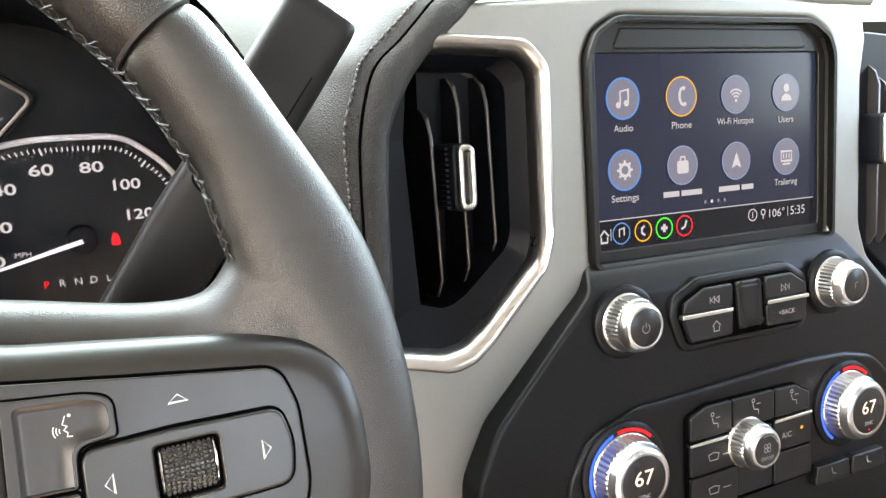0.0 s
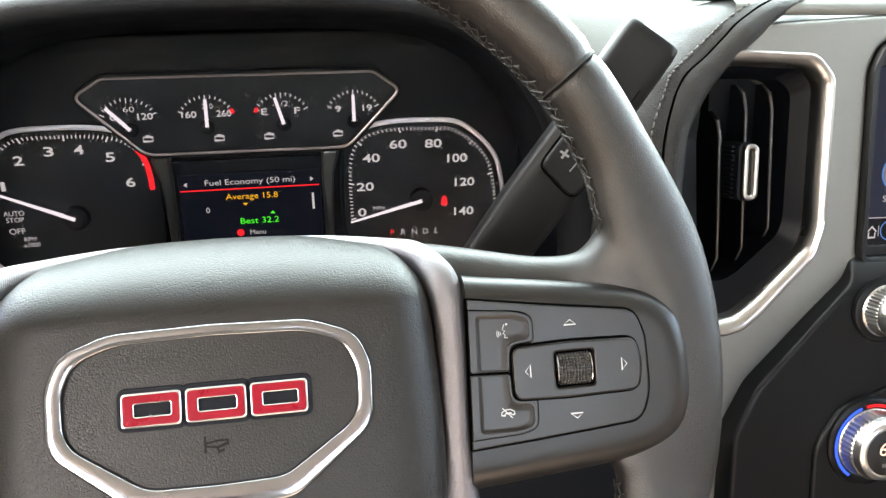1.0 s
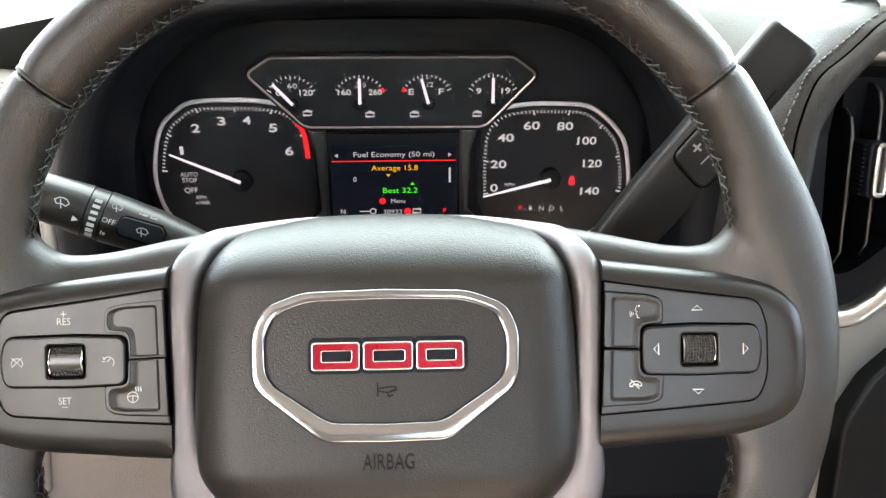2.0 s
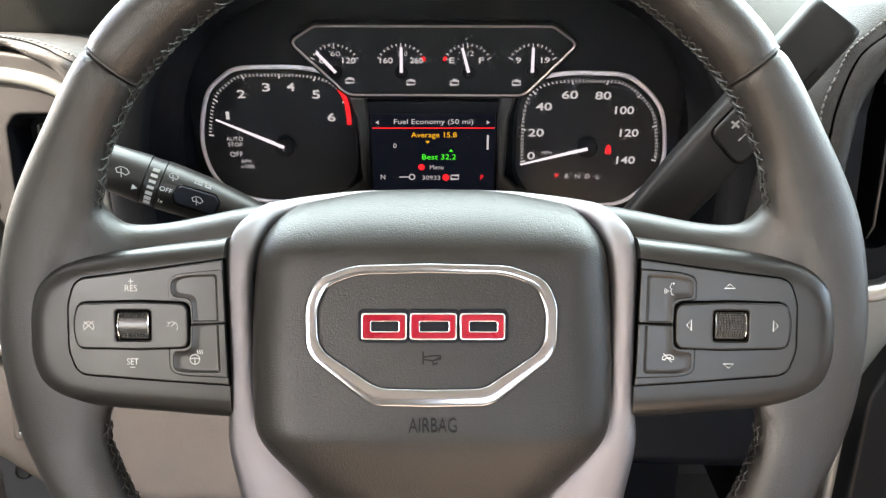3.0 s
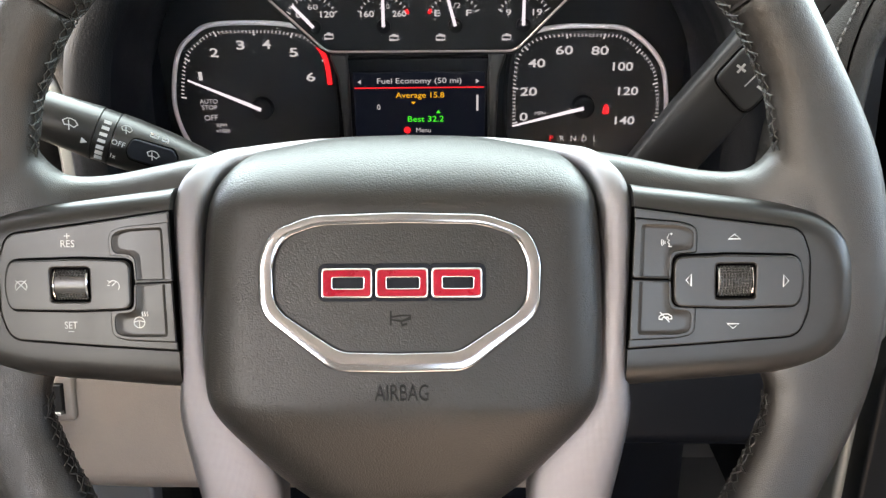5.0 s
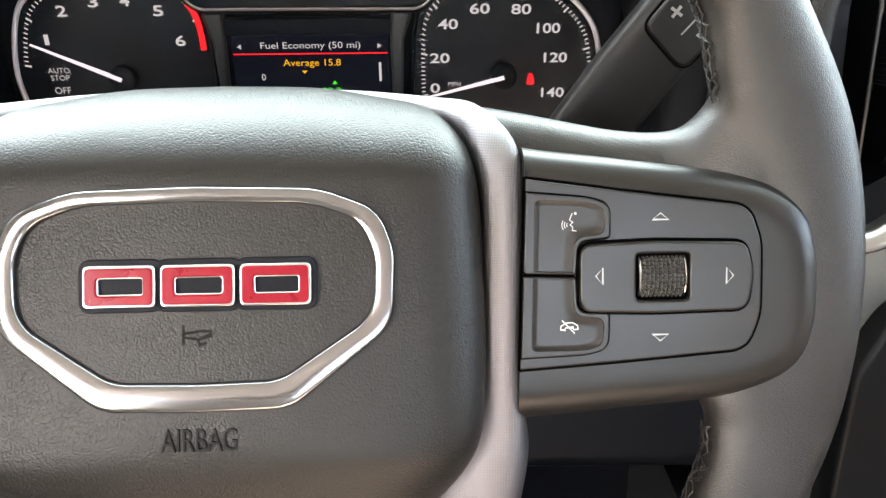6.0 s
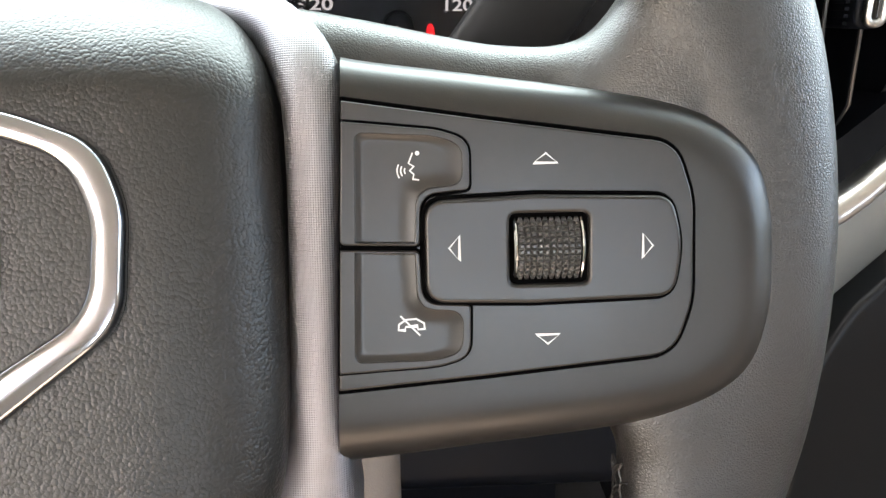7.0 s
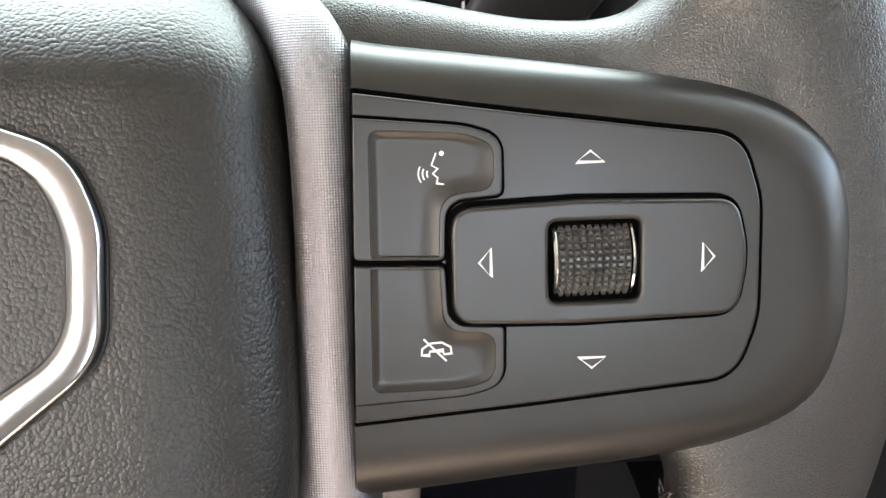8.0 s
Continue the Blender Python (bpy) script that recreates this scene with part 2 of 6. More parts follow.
def smooth_path(pts, n=8, closed=False):
    """Points along a Catmull-Rom curve through the points given."""
    ps = [Vector(p) for p in pts]
    out = []
    m = len(ps) if closed else len(ps) - 1
    for i in range(m):
        p1, p2 = ps[i], ps[(i + 1) % len(ps)]
        p0 = ps[i - 1] if (i > 0 or closed) else p1 * 2 - p2
        p3 = ps[(i + 2) % len(ps)] if (i + 2 < len(ps) or closed) else p2 * 2 - p1
        for k in range(n):
            t = k / n
            out.append(0.5 * ((2 * p1) + (p2 - p0) * t + (2 * p0 - 5 * p1 + 4 * p2 - p3) * t * t + (3 * p1 - p0 - 3 * p2 + p3) * t ** 3))
    if not closed:
        out.append(ps[-1])
    return [tuple(p) for p in out]


def offset(pts, d):
    """The outline moved inwards by d."""
    s = 1 if area(pts) > 0 else -1
    out = []
    for i, p in enumerate(pts):
        a, b, c = Vector(pts[i - 1]), Vector(p), Vector(pts[(i + 1) % len(pts)])
        e1, e2 = (b - a), (c - b)
        if e1.length < 1e-9:
            e1 = e2
        if e2.length < 1e-9:
            e2 = e1
        n1 = Vector((-e1.y, e1.x)).normalized() * s
        n2 = Vector((-e2.y, e2.x)).normalized() * s
        nn = n1 + n2
        nn = nn / max(0.35, nn.length_squared) * 2 if nn.length > 1e-6 else n1
        out.append((b.x + nn.x * d, b.y + nn.y * d))
    return out


def skin(bm, rings, closed=True, cap0=False, cap1=False):
    """Quads between rings of 3D points."""
    vs = [[bm.verts.new(p) for p in r] for r in rings]
    for a, b in zip(vs, vs[1:]):
        m = len(a)
        for i in range(m if closed else m - 1):
            j = (i + 1) % m
            bm.faces.new((a[i], a[j], b[j], b[i]))
    if cap0:
        bm.faces.new(vs[0])
    if cap1:
        bm.faces.new(vs[-1])
    return vs


def plate(outline, y0, y1, r=0.001, holes=(), deep=None, steps=4, bm=None, warp=None, inset=None):
    """A slab with this outline (x, z), its front at y0 rounded by r (deep: how far the rounding goes back), its back at y1.
    Holes are outlines cut right through. warp(x, z): how far a place is moved ahead. inset(outline, d): another way to shrink."""
    inset = inset or offset
    bm = bm or bmesh.new()
    deep = r if deep is None else deep
    warp = warp or (lambda x, z: 0.0)
    loops = []
    for k, loop in enumerate([outline, *holes]):
        sign = 1 if k == 0 else -1
        rings = [[(x, y1, z) for x, z in loop]]
        if r > 0:
            for i in range(steps + 1):
                a = math.pi / 2 * i / steps
                rings.append([(x, y0 + deep * (1 - math.sin(a)) + warp(x, z), z) for x, z in inset(loop, sign * r * (1 - math.cos(a)))])
            inner = inset(loop, sign * r * 1.25)
        else:
            inner = loop
        rings.append([(x, y0 + warp(x, z), z) for x, z in inner])
        loops.append(skin(bm, rings, True, cap0=not holes)[-1])
    flat = [v for lp in loops for v in lp]
    for tri in tessellate_polygon([[(v.co.x, v.co.z, 0) for v in lp] for lp in loops]):
        try:
            bm.faces.new([flat[i] for i in tri])
        except ValueError:
            pass
    return bm


def lathe(profile, n=48, axis="y", centre=(0, 0), bm=None):
    """A turned body round the y axis (or x): profile of (radius, along)."""
    bm = bm or bmesh.new()
    rings = []
    for r, a in profile:
        ring = []
        for i in range(n):
            t = 2 * math.pi * i / n
            c, s = r * math.cos(t), r * math.sin(t)
            ring.append((centre[0] + c, a, centre[1] + s) if axis == "y" else (a, c + centre[0], s + centre[1]))
        rings.append(ring)
    skin(bm, rings, True, cap0=profile[0][0] > 1e-6, cap1=profile[-1][0] > 1e-6)
    bmesh.ops.remove_doubles(bm, verts=bm.verts, dist=1e-7)
    return bm


def tube(pts, radius, n=8, closed=False, bm=None, flat=1.0, up=(0, -1, 0)):
    """A round bar along points; radius is a number or one for each point; flat scales it along up."""
    bm = bm or bmesh.new()
    ps = [Vector(p) for p in pts]
    rs = radius if isinstance(radius, (list, tuple)) else [radius] * len(ps)
    rings = []
    up = Vector(up)
    for i, p in enumerate(ps):
        a = ps[i - 1] if (i > 0 or closed) else p
        b = ps[(i + 1) % len(ps)] if (i + 1 < len(ps) or closed) else p
        d = (b - a).normalized()
        side = d.cross(up)
        if side.length < 1e-4:
            side = d.cross(Vector((0, 0, 1)))
        side.normalize()
        nn = side.cross(d).normalized()
        rings.append([tuple(p + side * math.cos(2 * math.pi * k / n) * rs[i] + nn * math.sin(2 * math.pi * k / n) * rs[i] * flat) for k in range(n)])
    if closed:
        rings.append(rings[0])
    skin(bm, rings, True, cap0=not closed, cap1=not closed)
    if closed:
        bmesh.ops.remove_doubles(bm, verts=bm.verts, dist=1e-7)
    return bm


def ribbon(lines, width, y, bm=None):
    """Flat printed strokes in the plane y: lines of (x, z)."""
    bm = bm or bmesh.new()
    for ln in lines:
        ps = [Vector(p) for p in ln]
        left, right = [], []
        closed = (ps[0] - ps[-1]).length < 1e-9 and len(ps) > 2
        if closed:
            ps = ps[:-1]
        for i, p in enumerate(ps):
            a = ps[i - 1] if (i > 0 or closed) else p
            b = ps[(i + 1) % len(ps)] if (i + 1 < len(ps) or closed) else p
            d = (b - a).normalized()
            nn = Vector((-d.y, d.x)) * width / 2
            if 0 < i < len(ps) - 1 or closed:
                d1 = (p - a).normalized()
                nn = nn / max(0.45, abs(d.dot(d1)))
            left.append(p + nn)
            right.append(p - nn)
        m = len(ps)
        rows = [[bm.verts.new((q.x, y, q.y)) for q in left], [bm.verts.new((q.x, y, q.y)) for q in right]]
        for i in range(m if closed else m - 1):
            j = (i + 1) % m
            bm.faces.new((rows[0][i], rows[0][j], rows[1][j], rows[1][i]))
    return bm


def disc(cx, cz, r, y, n=28, bm=None, rz=None):
    bm = bm or bmesh.new()
    bm.faces.new([bm.verts.new((cx + r * math.cos(2 * math.pi * i / n), y, cz + (rz or r) * math.sin(2 * math.pi * i / n))) for i in range(n)])
    return bm


def poly(pts, y, bm=None):
    bm = bm or bmesh.new()
    bm.faces.new([bm.verts.new((x, y, z)) for x, z in pts])
    return bm


def arc(cx, cz, r, a0, a1, n=16, rz=None):
    return [(cx + r * math.cos(radians(a0 + (a1 - a0) * i / n)), cz + (rz or r) * math.sin(radians(a0 + (a1 - a0) * i / n))) for i in range(n + 1)]


def rect(x0, z0, x1, z1):
    return [(x0, z0), (x1, z0), (x1, z1), (x0, z1)]


def box(bm, x0, x1, y0, y1, z0, z1):
    vs = [bm.verts.new((x, y, z)) for x in (x0, x1) for y in (y0, y1) for z in (z0, z1)]
    for f in ((0, 1, 3, 2), (4, 6, 7, 5), (0, 4, 5, 1), (2, 3, 7, 6), (0, 2, 6, 4), (1, 5, 7, 3)):
        bm.faces.new([vs[i] for i in f])
    return bm


def lettering(text, cx, cz, height, y, mat, parent, name="lettering", width=None, depth=0.0, label="", bold=0.0):
    """Words in the built-in font, standing in the plane y and facing the driver; height: of the capitals."""
    cu = bpy.data.curves.new(name, "FONT")
    cu.body, cu.size, cu.align_x, cu.align_y = text, height / 0.7, "CENTER", "CENTER"
    cu.extrude, cu.offset = depth, bold
    cu.resolution_u = 3
    tmp = bpy.data.objects.new(name, cu)
    scene.collection.objects.link(tmp)
    bpy.context.view_layer.update()
    me = bpy.data.meshes.new_from_object(tmp.evaluated_get(bpy.context.evaluated_depsgraph_get()))
    bpy.data.objects.remove(tmp)
    xs = [v.co.x for v in me.vertices]
    zs = [v.co.y for v in me.vertices]
    sx = width / (max(xs) - min(xs)) if width else 1.0
    mx, mz = (max(xs) + min(xs)) / 2, (max(zs) + min(zs)) / 2
    me.transform(Matrix(((sx, 0, 0, cx - sx * mx), (0, 0, -1, y), (0, 1, 0, cz - mz), (0, 0, 0, 1))))
    me.materials.clear()
    me.materials.append(mat)
    ob = new(name, me)
    ob.parent = parent
    if label:
        tagged(ob, label)
    return ob

# ---- the cabin round the camera ----
CABIN_L, CABIN_R = -0.50, 1.42


def structure(name, bm, mat, label, category, smooth=0):
    return tagged(part(name, bm, mat, smooth=smooth), label, category, kind="structure")


structure("ground", box(bmesh.new(), -300, 300, -300, 300, -0.80, -0.75), ASPHALT, "pale worn asphalt of a parking lot", "ground")
structure("floor", box(bmesh.new(), CABIN_L, CABIN_R, -1.6, 0.80, -0.03, 0.0), CARPET, "dark carpeted cabin floor", "floor")
structure("ceiling", box(bmesh.new(), CABIN_L - 0.02, CABIN_R + 0.02, -1.6, 0.12, 1.22, 1.26), CLOTH, "plain light cloth headliner", "ceiling")


def cabin_side(name, x0, x1, label, sill, back, front=None):
    """A door side: panel below, a window opening sized to shape the light, a closed side behind it."""
    bm = bmesh.new()
    box(bm, x0, x1, -1.6, 0.80, 0.0, sill)
    box(bm, x0, x1, -1.6, back, sill, 1.22)
    # added blocker: shuts the opening's front to keep light off the dash
    if front is not None:
        box(bm, x0, x1, front, 0.10, sill, 1.22)
    # windscreen pillar, leaning back
    p = [(0.80, sill), (0.70, sill), (0.06, 1.22), (0.14, 1.22)]
    a = [bm.verts.new((x0, y, z)) for y, z in p]
    b = [bm.verts.new((x1, y, z)) for y, z in p]
    bm.faces.new(a)
    bm.faces.new(b[::-1])
    for i in range(4):
        j = (i + 1) % 4
        bm.faces.new((a[i], b[i], b[j], a[j]))
    structure(name, bm, CABIN_TRIM, label, "wall")


cabin_side("wall_left", CABIN_L - 0.06, CABIN_L, "grey-brown plastic driver's side with a window opening", 0.72, -1.32, -0.60)
cabin_side("wall_right", CABIN_R, CABIN_R + 0.06, "grey-brown plastic passenger side with a window opening", 0.84, -0.75)
# unseen back wall; its opening is placed to light the wheel's face
bm = bmesh.new()
box(bm, CABIN_L, CABIN_R, -1.66, -1.6, 0.0, 0.86)
box(bm, CABIN_L, 0.05, -1.66, -1.6, 0.86, 1.22)
box(bm, 0.85, CABIN_R, -1.66, -1.6, 0.86, 1.22)
structure("wall_back", bm, CABIN_TRIM, "plain trimmed back wall, unseen, with an opening added for light", "wall")
# unseen base added as a reflector: its sun patch warms the wheel from behind
structure("bounce_base", box(bmesh.new(), CABIN_L + 0.12, CABIN_R - 0.1, -1.05, -0.36, 0.0, 0.30), UPHOLSTERY, "plain greige upholstered base behind the wheel, unseen, added to bounce sunlight", "wall")
structure("wall_front", box(bmesh.new(), CABIN_L, CABIN_R, 0.72, 0.80, 0.0, 0.78), CARPET, "dark bulkhead under the windscreen", "wall")

# ---- dashboard ----
STACK_LEFT = WHEEL @ pose(-0.468, 0.249, 0.09, 11.5, -1.5, 0)


dash = thing("dashboard", "dark leather-covered truck dashboard with satin silver trim", "dashboard")


def under(ob, frame_m):
    """Puts a part built in one of the frames under the dashboard."""
    ob.matrix_basis = frame_m
    return ob


# top pad: a long curved sheet with thickness, from the front edge to the windscreen
def top_height(x, y):
    t = max(0.0, min(1.0, (y - 0.16) / 0.22))
    bulge = 0.012 * math.exp(-((x - 0.0) / 0.26) ** 4)
    return 0.803 + 0.026 * t * t * (3 - 2 * t) + bulge * t


for xa, xb in ((CABIN_L + 0.005, -0.205), (-0.245, 0.245), (0.205, CABIN_R - 0.005)):
    bm = bmesh.new()
    rings = []
    middle = xa > -0.3 and xb < 0.3
    ys = [0.30, 0.305, 0.32, 0.35, 0.40, 0.50, 0.62, 0.79] if middle or xb < 0 else [0.185, 0.19, 0.20, 0.22, 0.25, 0.30, 0.38, 0.50, 0.62, 0.79]
    for x in [xa + (xb - xa) * i / 30 for i in range(31)]:
        low = 0.018 if xb < 0 else 0.0
        inset = 0.0 if middle else 0.085 * max(0.0, min(1.0, (0.30 - abs(x)) / 0.09))
        row = [(x, max(y, ys[0] + inset + 0.0005 * k), top_height(x, max(y, ys[0] + inset)) - low) for k, y in enumerate(ys)]
        row += [(x, 0.79, 0.79), (x, 0.31, 0.825)] if middle else [(x, 0.79, 0.75), (x, ys[0] + inset + 0.03, 0.76)]
        rings.append(row)
    skin(bm, rings, True, True, True)
    part("top_pad", bm, DASH_TOP, dash, "soft grained top pad", smooth=50)
# shoulder between the hood and the right pad
bm = bmesh.new()
ca, cb, cc, cd = Vector((0.203, 0.212, 0.790)), Vector((0.250, 0.180, 0.798)), Vector((0.300, 0.300, 0.826)), Vector((0.185, 0.310, 0.832))
skin(bm, [[tuple(ca.lerp(cb, u / 8).lerp(cd.lerp(cc, u / 8), v / 8) + Vector((0, 0, 0.006 * math.sin(math.pi * v / 8)))) for u in range(9)] for v in range(9)], False)
part("shoulder", bm, DASH_TOP, dash, smooth=60)
# a seam along the top pad
bm = tube([(0.19 + 0.45 * t, 0.36 + 0.10 * math.sin(t * 1.6), top_height(0.19 + 0.45 * t, 0.36 + 0.10 * math.sin(t * 1.6)) + 0.0005) for t in [i / 24 for i in range(25)]], 0.0022, 6)
part("top_seam", bm, GAP_BLACK, dash)
# body behind the faces, right and left of the cluster, and under it
for x0, x1 in ((-0.492, -0.29), (0.29, 1.41)):
    bm = bmesh.new()
    back = 0.09 if x1 < 0 else 0.0
    tall = 0.765 if x1 < 0 else 0.80
    prof = [(0.205 + back, tall), (0.70, tall), (0.70, 0.30), (0.30 + back, 0.30), (0.215 + back, 0.42), (0.195 + back, 0.60)]
    skin(bm, [[(x, y, z) for y, z in prof] for x in (x0, x1)], True, True, True)
    part("body", bm, VENT_BLACK, dash, smooth=0)
bm = bmesh.new()
skin(bm, [[(x, y, z) for y, z in [(0.33, 0.62), (0.70, 0.62), (0.70, 0.30), (0.30, 0.30)]] for x in (-0.234, 0.234)], True, True, True)
part("body", bm, VENT_BLACK, dash, smooth=0)

# side pads between the cluster and the vents, leather with a stitched edge
PAD_ROWS = [(-0.125, -0.237, -0.231, -0.2165, 0.0), (-0.09, -0.2365, -0.2305, -0.2145, -0.006), (-0.057, -0.236, -0.230, -0.214, -0.008), (-0.0275, -0.2357, -0.2297, -0.2137, -0.008),
            (0.0, -0.2362, -0.2292, -0.2120, -0.008), (0.017, -0.2358, -0.2275, -0.2097, -0.008), (0.037, -0.2295, -0.2225, -0.1995, -0.008), (0.048, -0.2255, -0.2165, -0.1910, -0.008),
            (0.058, -0.2155, -0.2050, -0.1816, -0.008), (0.070, -0.2025, -0.1930, -0.1675, -0.008), (0.077, -0.1945, -0.1855, -0.1600, -0.007), (0.088, -0.176, -0.167, -0.141, -0.003),
            (0.096, -0.150, -0.141, -0.112, 0.008), (0.100, -0.115, -0.106, -0.078, 0.022)]


def side_pad(sign, frame_m, low=False):
    def level(z):
        return z if not low or z < 0.058 else 0.058 + (z - 0.058) * 0.56
    rows = smooth_path([(level(r[0]), r[1], r[2]) for r in PAD_ROWS], 4)
    more = smooth_path([(level(r[0]), r[3], min(r[4], -0.004) if low else r[4]) for r in PAD_ROWS], 4)
    rings, seam, stitch = [], [], []
    for (z, xst, xse), (_, xed, y) in zip(rows, more):
        f = max(0.0, min(1.0, (z + 0.02) / 0.10))
        sec = [(xst - 0.036, y + 0.12), (xst - 0.028, y + 0.066), (xst - 0.018, y + 0.030), (xst - 0.009, y + 0.011), (xst - 0.0015, y + 0.0040), (xst + 0.0015, y + 0.0022),
               (xse - 0.001, y + 0.0004), (xse, y + 0.0016), (xse + 0.001, y + 0.0002), (xse + 0.35 * (xed - xse), y - 0.0022), (xse + 0.7 * (xed - xse), y - 0.0008),
               (xed - 0.001, y + 0.005), (xed + 0.001, y + 0.012), (xed + 0.003, y + 0.03), (xed + 0.006, y + 0.08)]
        rings.append([(sign * x, yy, z) for x, yy in sec])
        stitch.append((sign * (xst + 0.0005), y + 0.0024, z))
        seam.append((sign * xse, y + 0.0008, z))
    bm = bmesh.new()
    skin(bm, rings, False)
    under(part("side_pad", bm, DASH_LEATHER, dash, "grey leather-wrapped pad with a stitched edge", smooth=60), frame_m)
    bm = bmesh.new()
    dist, last = 0.0, None
    for a, b in zip(stitch, stitch[1:]):
        va, vb = Vector(a), Vector(b)
        seg = (vb - va).length
        k = max(1, round(seg / 0.0040))
        for i in range(k):
            p, q = va.lerp(vb, (i + 0.18) / k), va.lerp(vb, (i + 0.82) / k)
            tube([p + Vector((0, 0.0002, 0)), p.lerp(q, 0.5) + Vector((0, -0.0007, 0)), q + Vector((0, 0.0002, 0))], 0.00055, 5, bm=bm)
    under(part("stitching", bm, THREAD, dash, "pale thread stitching"), frame_m)
    under(part("seam", tube(seam, 0.0007, 6), GAP_BLACK, dash), frame_m)


side_pad(1, STACK)
side_pad(-1, STACK_LEFT, True)


# ---- air vents beside the cluster ----
CH_OUT = [(-199, 60.5), (-178, 61.5), (-133, 59.5), (-120.5, 46), (-121, -42), (-127, -62.5), (-161, -97.5), (-172, -106.5), (-185, -110), (-226, -99), (-226, 16)]
CH_IN = [(-204, 52), (-177, 53), (-138, 51), (-129, 42), (-129.5, -45), (-133, -57), (-166, -89), (-176, -96.5), (-187, -98.5), (-229, -89), (-229, 12)]
CH_R = [0.002, 0.03, 0.014, 0.014, 0.03, 0.014, 0.03, 0.014, 0.02, 0.002, 0.01]


def air_vent(sign, frame_m, label):
    vent = thing("air_vent", label, "air vent", frame_m)

    out, inn = rounded(mm(CH_OUT), CH_R, 8), rounded(mm(CH_IN), CH_R, 8)
    bm = bmesh.new()

    def at(f, y):
        return [(sign * ((1 - f) * a + f * c), y, (1 - f) * b + f * d) for (a, b), (c, d) in zip(out, inn)]
    skin(bm, [at(0.0, 0.004), at(0.0, -0.0045), at(0.06, -0.0060), at(0.18, -0.0067), at(0.4, -0.0062), at(0.62, -0.0048), at(0.82, -0.0024), at(0.95, 0.0004), at(1.0, 0.004), at(1.0, 0.012)])
    part("surround", bm, VENT_CHROME, vent, "dull satin chrome surround", smooth=50)
    # black funnel into the duct
    duct = rounded(mm([(-194, 44), (-176, 47), (-147, 46), (-137, 38), (-137.5, -42), (-141, -51), (-167, -73.5), (-175, -78), (-182, -79), (-194, -75), (-198, 10)]), CH_R, 8)
    bm = bmesh.new()
    skin(bm, [[(sign * x, 0.006, z) for x, z in inn], [(sign * x, 0.014, z) for x, z in duct], [(sign * x, 0.060, z) for x, z in duct]], True, cap1=True)
    part("duct", bm, VENT_BLACK, vent, "black plastic duct", smooth=40)
    # upright vanes
    for x, z0, z1 in ((-0.1806, -0.075, 0.027), (-0.1640, -0.069, 0.043), (-0.1465, -0.057, 0.043)):
        ring, nose = [], []
        for z, yb in ((z0, 0.026), (z0 + 0.010, 0.019), (z1 - 0.016, 0.018), (z1 - 0.006, 0.021), (z1, 0.029)):
            lean = 0.003 * (z1 - z) / (z1 - z0)
            ring.append([(sign * (x + lean - 0.0010), yb + 0.001, z), (sign * (x + lean + 0.0010), yb + 0.001, z), (sign * (x + lean + 0.0016), 0.056, z), (sign * (x + lean - 0.0016), 0.056, z)])
            nose.append((sign * (x + lean), yb + 0.0006, z))
        bm = bmesh.new()
        skin(bm, ring, True, True, True)
        vane = part("vane", bm, VENT_BLACK, vent, smooth=30)
        # the light on the vane's front is painted: a paler strip on black
        part("vane_lit_edge", tube(nose, [0.0005, 0.0009, 0.0011, 0.0013, 0.0005], 8), VANE_PLASTIC, vane, "smooth front edge in a paler colour, as if catching light")
    # thumb tab: a ribbed body with a fat chrome loop round a dark slot
    tab = [(sign * -0.1752, -0.0275), (sign * -0.1640, -0.0275), (sign * -0.1640, 0.0080), (sign * -0.1752, 0.0080)]
    tab = tab if sign > 0 else tab[::-1]
    body = part("tab", plate(rounded(tab, 0.0048, 6), 0.004, 0.03, 0.002), BLACK_PLASTIC, vent, "ribbed black slider tab")
    loop = rounded([(sign * -0.1722, -0.0252), (sign * -0.1655, -0.0252), (sign * -0.1655, 0.0056), (sign * -0.1722, 0.0056)], 0.0031, 6)
    part("tab_frame", tube([(x, 0.0012, z) for x, z in loop], 0.0017, 10, closed=True), VENT_CHROME, body, "chrome tab loop", smooth=60)
    shiny = rounded([(sign * -0.1716, -0.0240), (sign * -0.1661, -0.0240), (sign * -0.1661, 0.0044), (sign * -0.1716, 0.0044)], 0.0022, 6)
    part("tab_face", plate(shiny if area(shiny) > 0 else shiny[::-1], 0.0016, 0.006, 0.0006), GLOSS_BLACK, body)
    for i in range(12):
        bm = box(bmesh.new(), min(sign * -0.1770, sign * -0.1752), max(sign * -0.1770, sign * -0.1752), 0.009, 0.02, -0.026 + i * 0.0028, -0.0248 + i * 0.0028)
        part("tab_rib", bm, VENT_BLACK, body, smooth=0)
    return vent


air_vent(1, STACK, "black air vent in a satin chrome surround beside the cluster")
# outboard vent: a plain dark opening in the grey panel
OPEN = rounded(mm([(140, -92), (214, -98), (222, -60), (222, 10), (212, 20), (152, 21), (145, 12)]), [0.012, 0.01, 0.01, 0.01, 0.008, 0.008, 0.01], 5)
vent = thing("air_vent", "black outboard air vent in the satin grey panel", "air vent", STACK_LEFT)
bm = bmesh.new()
skin(bm, [[(x, -0.0015, z) for x, z in offset(OPEN, -0.0008)], [(x, 0.004, z) for x, z in offset(OPEN, 0.002)], [(x, 0.055, z) for x, z in offset(OPEN, 0.006)]], True, cap1=True)
part("duct", bm, VENT_BLACK, vent, "black plastic duct", smooth=40)
for x in (0.160, 0.178, 0.196):
    part("vane", box(bmesh.new(), x - 0.0012, x + 0.0012, 0.014, 0.05, -0.088, 0.012), VANE_PLASTIC, vent, smooth=0)

